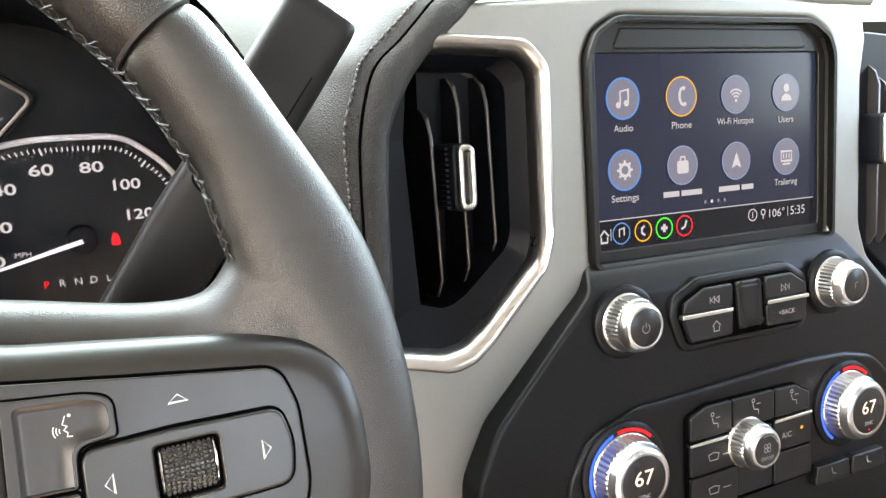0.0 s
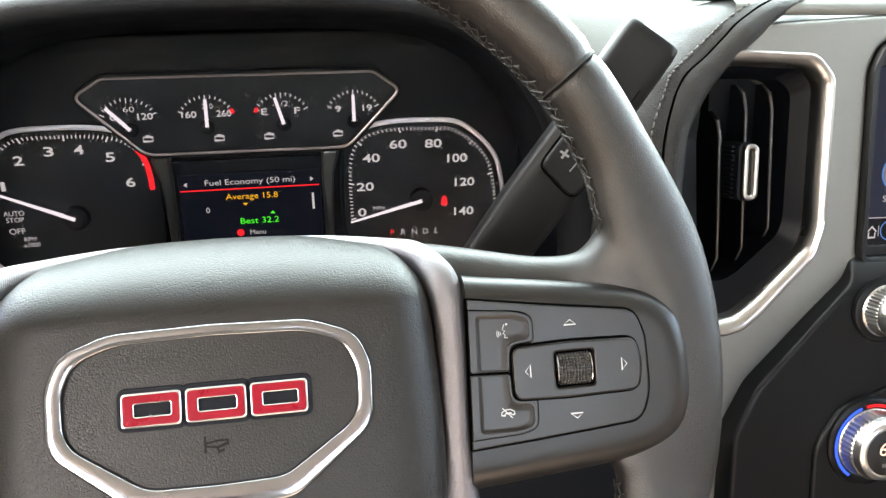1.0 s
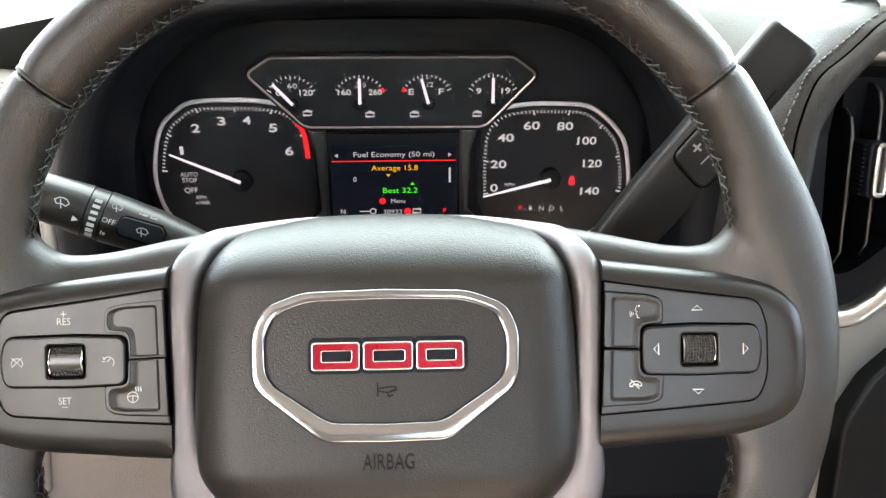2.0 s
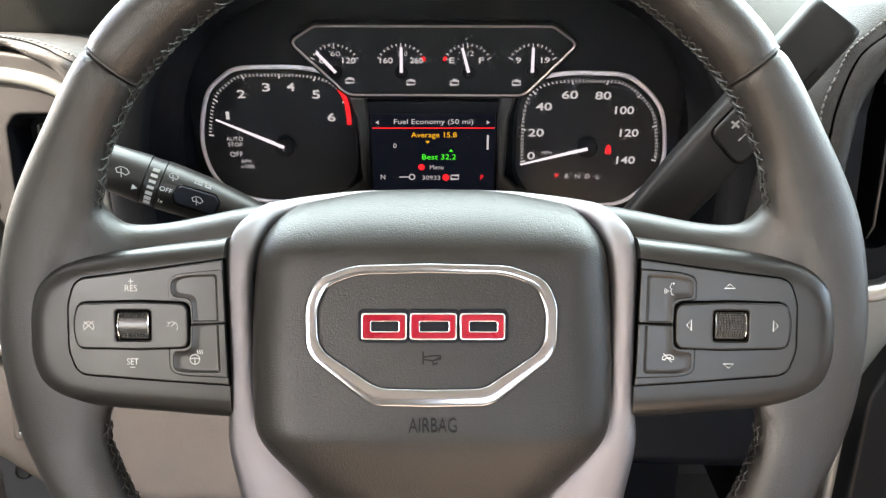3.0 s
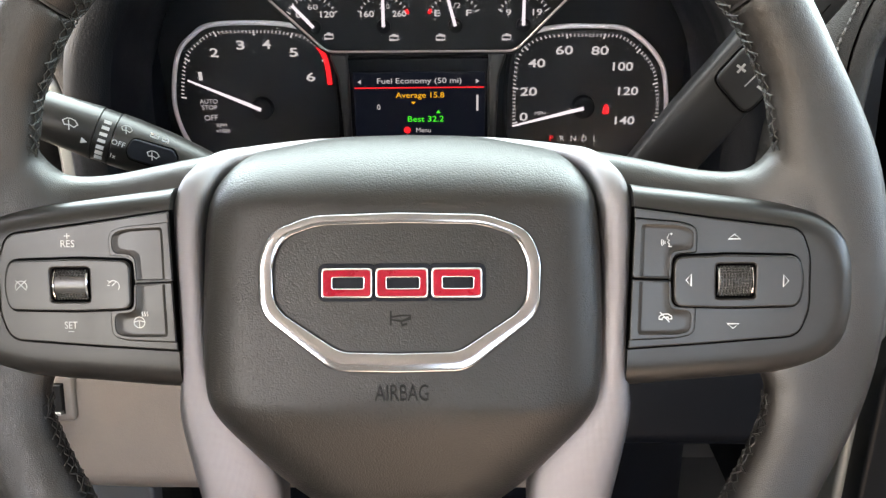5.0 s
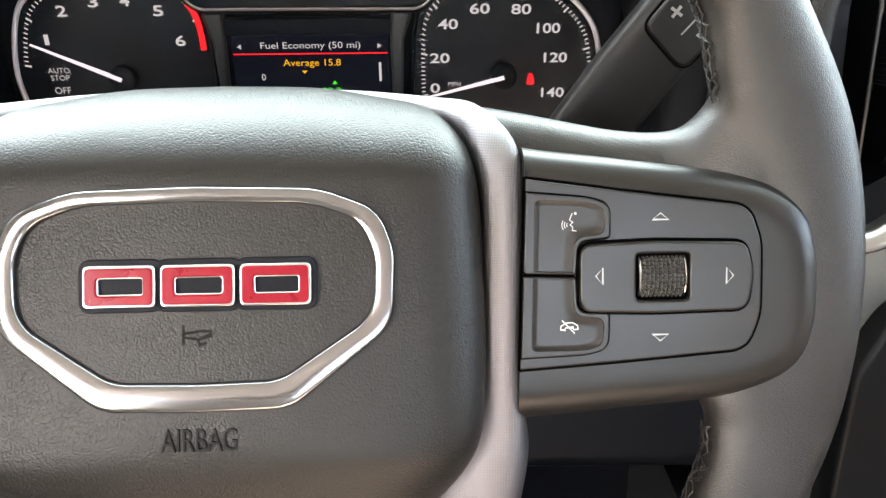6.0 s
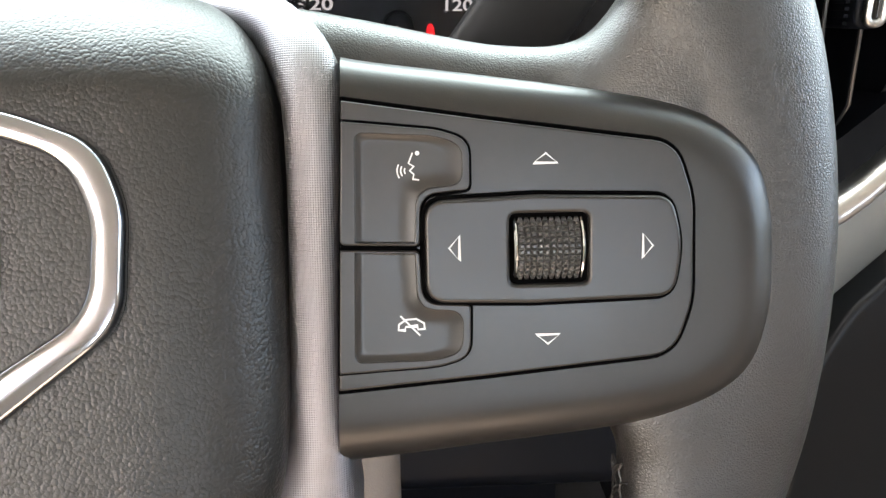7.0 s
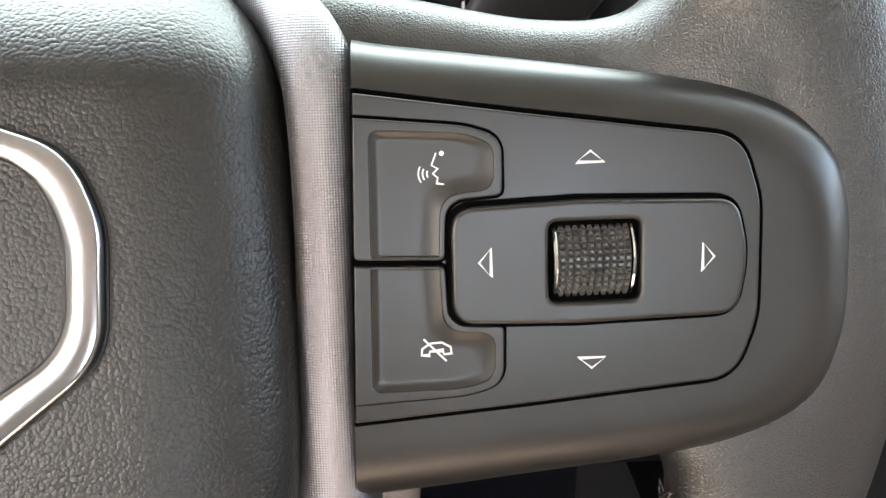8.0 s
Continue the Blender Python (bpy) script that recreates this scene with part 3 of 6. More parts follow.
# ---- satin silver panel round the vent and the display ----
silver_out = rounded(mm([(-231, 17), (-220, 40), (-205, 60), (-184, 76), (-60, 84), (60, 84), (124, 80), (128, 60), (124, 35), (124, -62), (132, -84), (175, -124), (190, -150), (192, -330), (-192, -330), (-190, -185), (-231, -178)]),
                     [0.01, 0.02, 0.02, 0.02, 0.1, 0.1, 0.03, 0.01, 0.02, 0.03, 0.02, 0.03, 0.02, 0.002, 0.002, 0.02, 0.002], 6)
screen_hole = rounded(mm([(-96, -66), (96, -66), (97, 50), (92, 63), (76, 72), (-76, 72), (-91, 63), (-97, 50)]), [0.006, 0.006, 0.02, 0.012, 0.02, 0.02, 0.012, 0.02], 5)
vent_hole = rounded(mm([(-202, 55), (-178, 56), (-135.5, 54.8), (-125, 44), (-125.4, -43), (-130, -60), (-164, -93), (-174, -101.5), (-186, -104), (-227, -94), (-227, 13)]), CH_R, 8)


under(part("silver_panel", plate(silver_out, -0.003, 0.035, 0.004, holes=[screen_hole, vent_hole]), SATIN_SILVER, dash, "satin silver trim panel", smooth=50), STACK)
# top of the silver panel rolling over to the top pad
bm = bmesh.new()
rows = []
for y, z in ((0.000, 0.081), (-0.0022, 0.0835), (-0.0015, 0.088), (0.004, 0.0925), (0.014, 0.0955), (0.030, 0.097), (0.06, 0.097)):
    rows.append([(x, y, z + 0.001 * math.cos(x * 9)) for x in [-0.185 + 0.32 * i / 30 for i in range(31)]])
skin(bm, rows, False)
under(part("silver_brow", bm, SATIN_SILVER, dash, "satin silver brow above the display", smooth=60), STACK)

# ---- knee panel and lower parts ----
KNEE = WHEEL @ pose(-0.15, 0.235, -0.135, 4, 0, 0)
bm = plate(rounded(mm([(-215, 66), (150, 66), (262, 60), (262, -54), (120, -54), (-60, -53), (-128, -50), (-160, -34), (-190, -13), (-215, -6)]), [0.012, 0.02, 0.02, 0.03, 0.03, 0.05, 0.03, 0.03, 0.03, 0.01], 5), 0.0, 0.05, 0.014, steps=6)
under(part("knee_panel", bm, LOWER_TRIM, dash, "smooth grey-brown plastic knee panel", smooth=60), KNEE)
under(part("silver_strip", plate(rounded(mm([(-215, 79), (-60, 78), (-60, 70), (-215, 71)]), 0.003, 4), -0.004, 0.03, 0.003), SATIN_CHROME, dash, "thin satin chrome strip"), KNEE)
# outboard panel round the left vent, with switches
left_ol = rounded(mm([(240, -155), (236, 20), (222, 44), (196, 60), (150, 68), (50, 70), (4, 66), (4, -155)]), [0.004, 0.02, 0.03, 0.04, 0.05, 0.05, 0.02, 0.004], 5)
under(part("outboard_panel", plate(left_ol, -0.001, 0.03, 0.003, holes=[OPEN]), OUTBOARD, dash, "satin grey outboard panel", smooth=50), STACK_LEFT)
band = smooth_path([(0.01, 0.052), (0.10, 0.0532), (0.136, 0.0516), (0.160, 0.0485), (0.182, 0.0418), (0.197, 0.0310), (0.2055, 0.0160), (0.209, -0.006), (0.209, -0.080), (0.203, -0.150)], 5)
bm = bmesh.new()
rings = []
for i, (x, z) in enumerate(band):
    p, q = band[max(0, i - 1)], band[min(len(band) - 1, i + 1)]
    d = Vector((q[0] - p[0], q[1] - p[1])).normalized()
    nx, nz = -d.y, d.x
    rings.append([(x + nx * o, y, z + nz * o) for o, y in ((0.0066, 0.004), (0.0060, -0.0035), (0.0048, -0.0056), (0.0015, -0.0062), (-0.0025, -0.0056), (-0.0046, -0.0040), (-0.0056, -0.0008), (-0.0056, 0.004))])
skin(bm, rings, False)
under(part("silver_arch", bm, SATIN_SILVER, dash, "satin silver arch under the leather pad", smooth=60), STACK_LEFT)
under(part("chrome_strip", plate(mm(rect(4, -172, 236, -157)), -0.006, 0.02, 0.002), SATIN_CHROME, dash, "thin satin chrome strip"), STACK_LEFT)
for z0, z1 in ((-46, -10), (-74, -51)):
    ol = rounded(mm(rect(78, z0, 122, z1)), 0.005, 4)
    b = under(part("light_switch", plate(ol, -0.0065, 0.01, 0.0015), SOFT_PLASTIC, dash, "grey light switch"), STACK_LEFT)
    under(part("switch_gap", plate(offset(ol, -0.0012), -0.0036, 0.01, 0.0003), GAP_BLACK, dash), STACK_LEFT)
under(part("lamp_dial", lathe([(0.020, -0.004), (0.019, -0.016), (0.016, -0.018), (0.015, -0.016), (0.0001, -0.016)], 40, "y", (0.104, -0.113)), VANE_PLASTIC, dash, "dark turning lamp dial", smooth=40), STACK_LEFT)
brake = under(part("brake_switch", plate(rounded(mm(rect(-172, 4, -100.5, 40)), 0.005, 5), -0.0040, 0.01, 0.003, steps=6), LOWER_TRIM, dash, "parking brake switch in a raised surround", smooth=60), KNEE)
part("gap", plate(mm(rect(-165.5, 10.4, -107.5, 33)), -0.0044, 0.005, 0.0002), GAP_BLACK, brake)
part("rocker", plate(rounded(mm(rect(-165, 13, -108, 32.6)), 0.0012, 3), -0.0075, 0.005, 0.0010), OUTBOARD, brake, "grey brake rocker")
part("bright_strip", plate(mm(rect(-164, 10.6, -108.5, 13)), -0.0088, 0.004, 0.0006), SATIN_CHROME, brake, "bright strip")
part("brake_sign", ribbon([arc(-0.1365, 0.0225, 0.0038, 0, 360, 20), arc(-0.1365, 0.0225, 0.0056, -50, 50, 8), arc(-0.1365, 0.0225, 0.0056, 130, 230, 8)], 0.0007, -0.0077), PRINT_GREY, brake, smooth=0)
bm = plate(rounded(mm([(-255, 10), (-120, 10), (-60, -60), (-60, -190), (-196, -190), (-197, -60), (-200, -30), (-255, -20)]), 0.01, 4), 0.022, 0.04, 0.003)
under(part("kick_panel", bm, KICK_GREY, dash, "pale grey kick panel under the knee panel", smooth=50), KNEE)
bolt = under(part("bolt", lathe([(0.0075, 0.023), (0.0072, 0.014), (0.0055, 0.0115), (0.0052, 0.0135), (0.0001, 0.0135)], 24, "y", (-0.176, -0.0275)), VANE_PLASTIC, dash, "small dark bolt"), KNEE)
# the deep footwell's shade is put into this cover's near-black colour
under(part("lower_cover", plate(rounded(mm([(225, 62), (470, 62), (470, -26), (225, -22)]), 0.012, 4), 0.012, 0.05, 0.01), VENT_BLACK, dash, "lower cover, coloured near-black for the footwell's shade", smooth=50), KNEE)

# ---- steering wheel ----
wheel = thing("steering_wheel", "black leather-wrapped steering wheel with satin silver trim, on its column", "steering wheel", WHEEL)
R_OUT, RIM_Y = 0.1953, 0.004


def rim_radius(a):
    s = math.sin(radians(a))
    c = abs(math.degrees(math.atan2(s, abs(math.cos(radians(a))))))
    if s >= 0:
        table = [(0, 0.1690), (5, 0.1680), (8, 0.1660), (11, 0.1640), (14, 0.1618), (17, 0.1608), (20, 0.1618), (28, 0.1655), (38, 0.1672), (60, 0.1685), (90, 0.169)]
    else:
        table = [(0, 0.1690), (6, 0.1640), (10, 0.1560), (13, 0.1520), (14.5, 0.1532), (17.5, 0.1590), (21, 0.1618), (30, 0.1618), (45, 0.1635), (90, 0.166)]
    for (a0, r0), (a1, r1) in zip(table, table[1:]):
        if c <= a1:
            t = (c - a0) / (a1 - a0)
            t = t * t * (3 - 2 * t)
            return r0 + (r1 - r0) * t
    return table[-1][1]


def rim_low(a):
    """1 where the rim sinks back under the switch housings, 0 elsewhere."""
    c = abs(math.degrees(math.asin(max(-1, min(1, math.sin(radians(a)))))))
    t = max(0.0, min(1.0, (46 - c) / 32))
    return t * t * (3 - 2 * t)


def rim_swell(a):
    """How far the rim's outer edge bulges beside the switch housings."""
    c = abs(math.degrees(math.asin(max(-1, min(1, math.sin(radians(a)))))))
    t = max(0.0, min(1.0, (30 - c) / 18))
    return 0.0055 * t * t * (3 - 2 * t)


def rim_section(a, grow=0.0, n=22):
    ri = rim_radius(a) - grow
    ro = R_OUT + rim_swell(a) + grow
    mid, half = (ri + ro) / 2, (ro - ri) / 2
    low = rim_low(a)
    deep = 0.0165 + grow - 0.0055 * low
    ring = []
    for k in range(n):
        t = 2 * math.pi * k / n
        c, s = math.cos(t), math.sin(t)
        rr = mid + half * math.copysign(abs(c) ** 0.9, c)
        yy = RIM_Y + 0.0090 * low - deep * math.copysign(abs(s) ** 0.9, s)
        ring.append((rr * math.cos(radians(a)), yy, rr * math.sin(radians(a))))
    return ring


def rim_part(a0, a1, name, mat, label, bm=None):
    bm = bm or bmesh.new()
    n = int(abs(a1 - a0) / 1.6)
    rings = []
    for i in range(n + 1):
        a = a0 + (a1 - a0) * i / n
        edge = min(i, n - i)
        rings.append(rim_section(a, -0.0011 if edge == 0 else 0.0))
    skin(bm, rings, True, cap0=True, cap1=True)
    return part(name, bm, mat, wheel, label, smooth=60)


rim_part(39.22, 140.78, "rim", WORN_LEATHER, "worn smooth leather of the upper rim")
for side in (39.1, 140.9):
    bm = bmesh.new()
    skin(bm, [rim_section(side - 0.2, -0.0007), rim_section(side + 0.2, -0.0007)], True, True, True)
    part("seam_ring", bm, DARK_THREAD, wheel, "narrow sunken seam", smooth=60)


def rim_point(a, t, grow):
    ri, ro = rim_radius(a), R_OUT + rim_swell(a)
    mid, half, deep = (ri + ro) / 2, (ro - ri) / 2, 0.0165 - 0.0055 * rim_low(a)
    c, s = math.cos(radians(t)), math.sin(radians(t))
    rr = mid + (half + grow) * math.copysign(abs(c) ** 0.9, c)
    yy = RIM_Y + 0.0090 * rim_low(a) - (deep + grow) * math.copysign(abs(s) ** 0.9, s)
    return (rr * math.cos(radians(a)), yy, rr * math.sin(radians(a)))


def stitch_run(a0, a1, seed):
    """Uneven crossed thread along the rim's inner edge."""
    rng = random.Random(seed)
    bm = bmesh.new()
    n = int(abs(a1 - a0) / 1.5)
    step = (a1 - a0) / n
    for base, way in ((171, 1), (181, -1), (189, 1)):
        pts = []
        for i in range(n * 2 + 1):
            swing = way * (3.5 if i % 2 else -3.5) + rng.uniform(-3, 3)
            pts.append(rim_point(a0 + step * (i + rng.uniform(-0.2, 0.2)) / 2, base + swing, 0.00025 + rng.uniform(0, 0.0003)))
        tube(pts, 0.00030, 5, bm=bm)
    for i in range(n):
        a = a0 + step * (i + rng.uniform(-0.15, 0.15))
        t0, t1 = 163 + rng.uniform(-3, 3), 193 + rng.uniform(-3, 3)
        if rng.random() < 0.5:
            t0, t1 = t1, t0
        pts = []
        for k in range(5):
            f = k / 4
            pts.append(rim_point(a + step * f * rng.uniform(0.9, 1.15), t0 + (t1 - t0) * f, 0.0001 + 0.0005 * math.sin(math.pi * f)))
        tube(pts, 0.00034, 5, bm=bm)
    return bm


for k, (a0, a1) in enumerate(((18.5, 161.5), (198, 342))):
    part("stitching", stitch_run(a0, a1, k + 3), DARK_THREAD, wheel, "grey crossed stitching along the inner edge")


def spline(table, x):
    if x <= table[0][0]:
        return table[0][1]
    for (x0, v0), (x1, v1) in zip(table, table[1:]):
        if x <= x1:
            t = (x - x0) / (x1 - x0)
            return v0 + (v1 - v0) * t
    return table[-1][1]


def spoke_web(sign, bm):
    top = [(0.080, 0.0530), (0.087, 0.0519), (0.102, 0.0491), (0.115, 0.0463), (0.128, 0.0438), (0.140, 0.0428), (0.146, 0.0440), (0.1505, 0.0480), (0.1545, 0.0550), (0.158, 0.066), (0.163, 0.080), (0.171, 0.092)]
    bot = [(0.080, -0.030), (0.13, -0.030), (0.142, -0.032), (0.150, -0.036), (0.156, -0.044), (0.162, -0.056), (0.171, -0.070)]
    front = [(0.080, 0.0200), (0.125, 0.0190), (0.140, 0.0150), (0.146, 0.0112), (0.150, 0.0092), (0.154, 0.0078), (0.158, 0.0066), (0.161, 0.0057), (0.164, 0.0050), (0.171, 0.0060)]
    back = [(0.080, 0.050), (0.125, 0.048), (0.140, 0.042), (0.150, 0.032), (0.158, 0.022), (0.171, 0.0165)]
    rings = []
    xs = [0.080, 0.087, 0.1, 0.115, 0.125, 0.132, 0.138, 0.142, 0.146, 0.149, 0.152, 0.1545, 0.1575, 0.161, 0.164, 0.171]
    for x in xs:
        zt, zb = spline(top, x), spline(bot, x)
        y0 = spline(front, x)
        y1 = spline(back, x)
        mid, half = (y0 + y1) / 2, (y1 - y0) / 2
        mz, hz = (zt + zb) / 2, (zt - zb) / 2
        ring = []
        for k in range(44):
            t = 2 * math.pi * k / 44
            c, s = math.cos(t), math.sin(t)
            ring.append((sign * x, mid + half * math.copysign(abs(c) ** 0.75, c), mz + hz * math.copysign(abs(s) ** 0.42, s)))
        rings.append(ring)
    skin(bm, rings, True, True, True)
    return bm


# the leather of the grips runs on over both spokes
grips = rim_part(141.02, 398.98, "rim", RIM_LEATHER, "grained black leather of the lower rim, grips and spokes", spoke_web(-1, spoke_web(1, bmesh.new())))
blend = grips.modifiers.new("blend", "REMESH")
blend.mode, blend.voxel_size, blend.use_smooth_shade = "VOXEL", 0.0013, True
soften = grips.modifiers.new("soften", "SMOOTH")
soften.factor, soften.iterations = 0.5, 28

# satin trim down both sides of the airbag cover, wrapping back round its top corners:
# inner edge, outer edge (x, y, z in mm), height of the crest and how far it leans up
TRIM = [((62, 18, -128), (79, 16, -128), 10, 0.0), ((53, 17, -106), (85.5, 14, -105), 11, 0.0), ((54, 15, -82), (91, 12, -80), 11, 0.0), ((66, 14, -60), (95, 11.5, -58), 11, 0.0),
        ((77.2, 12.5, -42), (94.0, 11, -44), 10.5, 0.0), ((80.2, 11.5, -28), (92.8, 11, -28), 10.4, 0.0), ((81.4, 11, 0), (93.3, 11, 0), 10.2, 0.0), ((81.4, 11, 18), (93.9, 11.5, 18), 10, 0.05),
        ((80.4, 12.5, 29), (93.9, 13, 30), 9.4, 0.2), ((78.2, 15, 36.5), (91.3, 15.5, 38.5), 8.3, 0.45), ((75, 19, 42.5), (85.4, 20, 45), 7, 0.7), ((69, 24, 47), (79, 26, 50), 5.5, 0.9),
        ((61, 29, 50.4), (69, 32, 53), 3.6, 1.1), ((50, 33, 53), (55, 36, 55.6), 2.6, 1.2), ((36, 36, 55.2), (39, 39, 57.6), 2.0, 1.3), ((18, 37.5, 56.2), (19.5, 40.5, 58.5), 1.8, 1.3), ((0, 38, 56.6), (0, 41, 58.8), 1.7, 1.3)]
TRIM_PROFILE = ((0.0, -0.6), (0.0, 0.45), (0.03, 0.66), (0.09, 0.80), (0.18, 0.90), (0.32, 0.975), (0.50, 1.0), (0.68, 0.97), (0.80, 0.90), (0.89, 0.74), (0.96, 0.42), (1.0, 0.0), (1.0, -0.8))
for sign in (1, -1):
    inn = smooth_path([r[0] for r in TRIM], 4)
    out = smooth_path([r[1] for r in TRIM], 4)
    rise = smooth_path([(r[2], r[3], 0) for r in TRIM], 4)
    rings = []
    for a, b, (h, lean, _) in zip(inn, out, rise):
        a, b = Vector(a), Vector(b)
        up = Vector((0.25 * lean, -math.cos(lean), math.sin(lean)))
        rings.append([tuple((lambda p: (sign * p.x * 0.001, p.y * 0.001, p.z * 0.001))(a.lerp(b, f) + up * h * e)) for f, e in TRIM_PROFILE])
    bm = bmesh.new()
    skin(bm, rings, False)
    part("spoke_trim", bm, DOT_SILVER, wheel, "satin silver trim with a fine dotted texture", smooth=60)

# airbag cover
PAD = mirror(smooth_path(mm([(0, 60), (30, 59), (50, 55.5), (65, 51.5), (74.8, 42), (79.6, 28), (81.2, 0), (80.8, -34), (77.2, -53), (65, -70), (52, -85), (38, -98), (25, -107), (0, -110)]), 6))
PAD = [p for i, p in enumerate(PAD) if i == 0 or (Vector(p) - Vector(PAD[i - 1])).length > 2e-4]


COVER_TILT = 0.134


def pad_front(x, z):
    """How far the cover's middle comes towards the driver."""
    f = max(0.0, min(1.0, (z - 0.031) / 0.029))
    return -0.0115 + COVER_TILT * max(z, -0.05) + 0.0014 * (x / 0.06) ** 2 + 0.022 * f ** 1.55 + 0.022 * max(0.0, (-z - 0.046) / 0.06) ** 1.2


def tilted(bm):
    """Leans flat pieces with the cover's face."""
    for v in bm.verts:
        v.co.y += COVER_TILT * v.co.z
    return bm


def pad_edge(x, z):
    """How far the cover falls back towards its rounded edge."""
    best = 1.0
    for (x0, z0), (x1, z1) in zip(PAD, PAD[1:] + PAD[:1]):
        dx, dz = x1 - x0, z1 - z0
        t = max(0.0, min(1.0, ((x - x0) * dx + (z - z0) * dz) / (dx * dx + dz * dz)))
        best = min(best, math.hypot(x - x0 - t * dx, z - z0 - t * dz))
    u = 1 - min(best, 0.025) / 0.025
    return 0.0150 * (1 - math.sqrt(max(0.0, 1 - u ** 2.2)))


bm = bmesh.new()
rings = [[(x, 0.040, z) for x, z in PAD]]
for s in (1.0, 0.998, 0.994, 0.988, 0.98, 0.97, 0.955, 0.94, 0.92, 0.9, 0.875, 0.85, 0.82, 0.79, 0.755, 0.72, 0.68, 0.63, 0.57, 0.5, 0.42, 0.33, 0.22, 0.1):
    loop = [(x * s, (z + 0.02) * s - 0.02) for x, z in PAD]
    rings.append([(x, pad_front(x, z) + pad_edge(x, z), z) for x, z in loop])
skin(bm, rings, True, cap1=True)
cover = part("airbag_cover", bm, PAD_PLASTIC, wheel, "grained black airbag cover", smooth=80)

# chrome surround of the badge
ring_out = rounded(mirror(mm([(0, 28.2), (34.1, 27.3), (50.7, 21.1), (55.1, 9.5), (54.3, -10.9), (26, -33), (0, -33.5)])), [0, 0.032, 0.017, 0.020, 0.013, 0.015, 0, 0.015, 0.013, 0.020, 0.017, 0.032], 9)
ring_in = rounded(mirror(mm([(0, 23.7), (31.6, 22.9), (45, 18.1), (49.3, 8.1), (48.6, -8.4), (22.7, -25), (0, -25.5)])), [0, 0.032, 0.017, 0.020, 0.013, 0.015, 0, 0.015, 0.013, 0.020, 0.017, 0.032], 9)
bm = bmesh.new()


def between(f, y):
    return [((1 - f) * a + f * c, y + pad_front(0, 0) + 0.0010 * (c / 0.053) ** 2, (1 - f) * b + f * d) for (a, b), (c, d) in zip(ring_out, ring_in)]


skin(bm, [between(0.0, 0.003), between(0.0, -0.0002), between(0.03, -0.0013), between(0.08, -0.0019), between(0.16, -0.0021), between(0.5, -0.0022), between(0.84, -0.0020), between(0.93, -0.0017), between(0.97, -0.0010), between(1.0, 0.0004), between(1.0, 0.003)])
part("badge_ring", tilted(bm), BADGE_CHROME, cover, "polished chrome surround", smooth=50)
# thin black band painting the shade where the ring meets the cover
bm = bmesh.new()
skin(bm, [[(x, y - 0.001 + pad_front(0, 0), z) for x, y, z in [(a, 0.002, b) for a, b in offset(ring_out, -0.0004)]],
          [(x, 0.0001 + pad_front(0, 0) + 0.0012 * (x / 0.053) ** 2, z) for x, z in offset(ring_out, -0.0004)],
          [(x, 0.0001 + pad_front(0, 0) + 0.0012 * (x / 0.053) ** 2, z) for x, z in offset(ring_out, 0.0004)]])
part("ring_shadow_gap", tilted(bm), GAP_BLACK, cover)

# emblem: three plain red blocks in chrome frames
FACE = pad_front(0, 0)
for x0, x1 in ((-30.2, -10.4), (-9.2, 11.2), (12.4, 32.0)):
    outer = rounded(mm(rect(x0, -4.6, x1, 6.9)), 0.0016, 4)
    red = rounded(mm(rect(x0 + 0.7, -3.9, x1 - 0.7, 6.2)), 0.0013, 4)
    slot = rounded(mm(rect(x0 + 4.4, -0.9, x1 - 3.6, 3.2)), 0.0006, 3)
    part("emblem_backing", tilted(plate(offset(outer, -0.0015), FACE - 0.0009, FACE + 0.003, 0.0003)), BLACK_PLASTIC, cover)
    part("emblem_frame", tilted(plate(outer, FACE - 0.0021, FACE + 0.003, 0.0004, holes=[slot])), CHROME, cover)
    part("emblem_block", tilted(plate(red, FACE - 0.0026, FACE - 0.0012, 0.0004, holes=[offset(slot, -0.0004)])), RED_ENAMEL, cover, "red enamel block")
# horn sign and word, moulded into the cover; a darker colour paints their relief's shade
bm = ribbon([mm([(-3.4, -9.8), (-3.4, -15.4)]), mm([(-3.2, -12.2), (0.8, -11.6), (4.2, -11.6), (4.2, -12.6), (0.8, -13.8), (-3.2, -13.2)]), mm([(0.6, -13.8), (1.0, -15.3), (3.0, -14.7)])], 0.0007, FACE - 0.0002)
part("horn_sign", tilted(bm), EMBOSS_SHADE, cover, "small flat horn sign in the dark of an embossed edge", smooth=0)
word = lettering("AIRBAG", 0.0007, -0.0410, 0.0062, FACE, EMBOSS_SHADE, cover, "airbag_word", width=0.0208, depth=0.0005, label="embossed word AIRBAG, darkened as if by its own shade")
word.data.transform(Matrix(((1, 0, 0, 0), (0, 1, COVER_TILT, 0), (0, 0, 1, 0), (0, 0, 0, 1))))


# ---- switch pods on the spokes ----
POD = smooth_path(mm([(92.9, 38.1), (100, 37.0), (120, 34.6), (150, 30.6), (168, 26.6), (179.5, 18.6), (183.6, 7), (184.4, -4), (184.0, -17), (179.4, -29.6), (168.4, -36.6), (150, -40.2), (120, -42.8), (106, -44), (90.6, -45.1)]), 5)
SEAM = rounded(mm([(92.9, 28.6), (120, 24.8), (158.6, 19.8), (162.2, 9), (162.4, -12), (158.6, -22.6), (120, -25.6), (91.0, -27.5)]), [0.0003, 0.05, 0.0075, 0.02, 0.02, 0.0075, 0.05, 0.0003], 6)
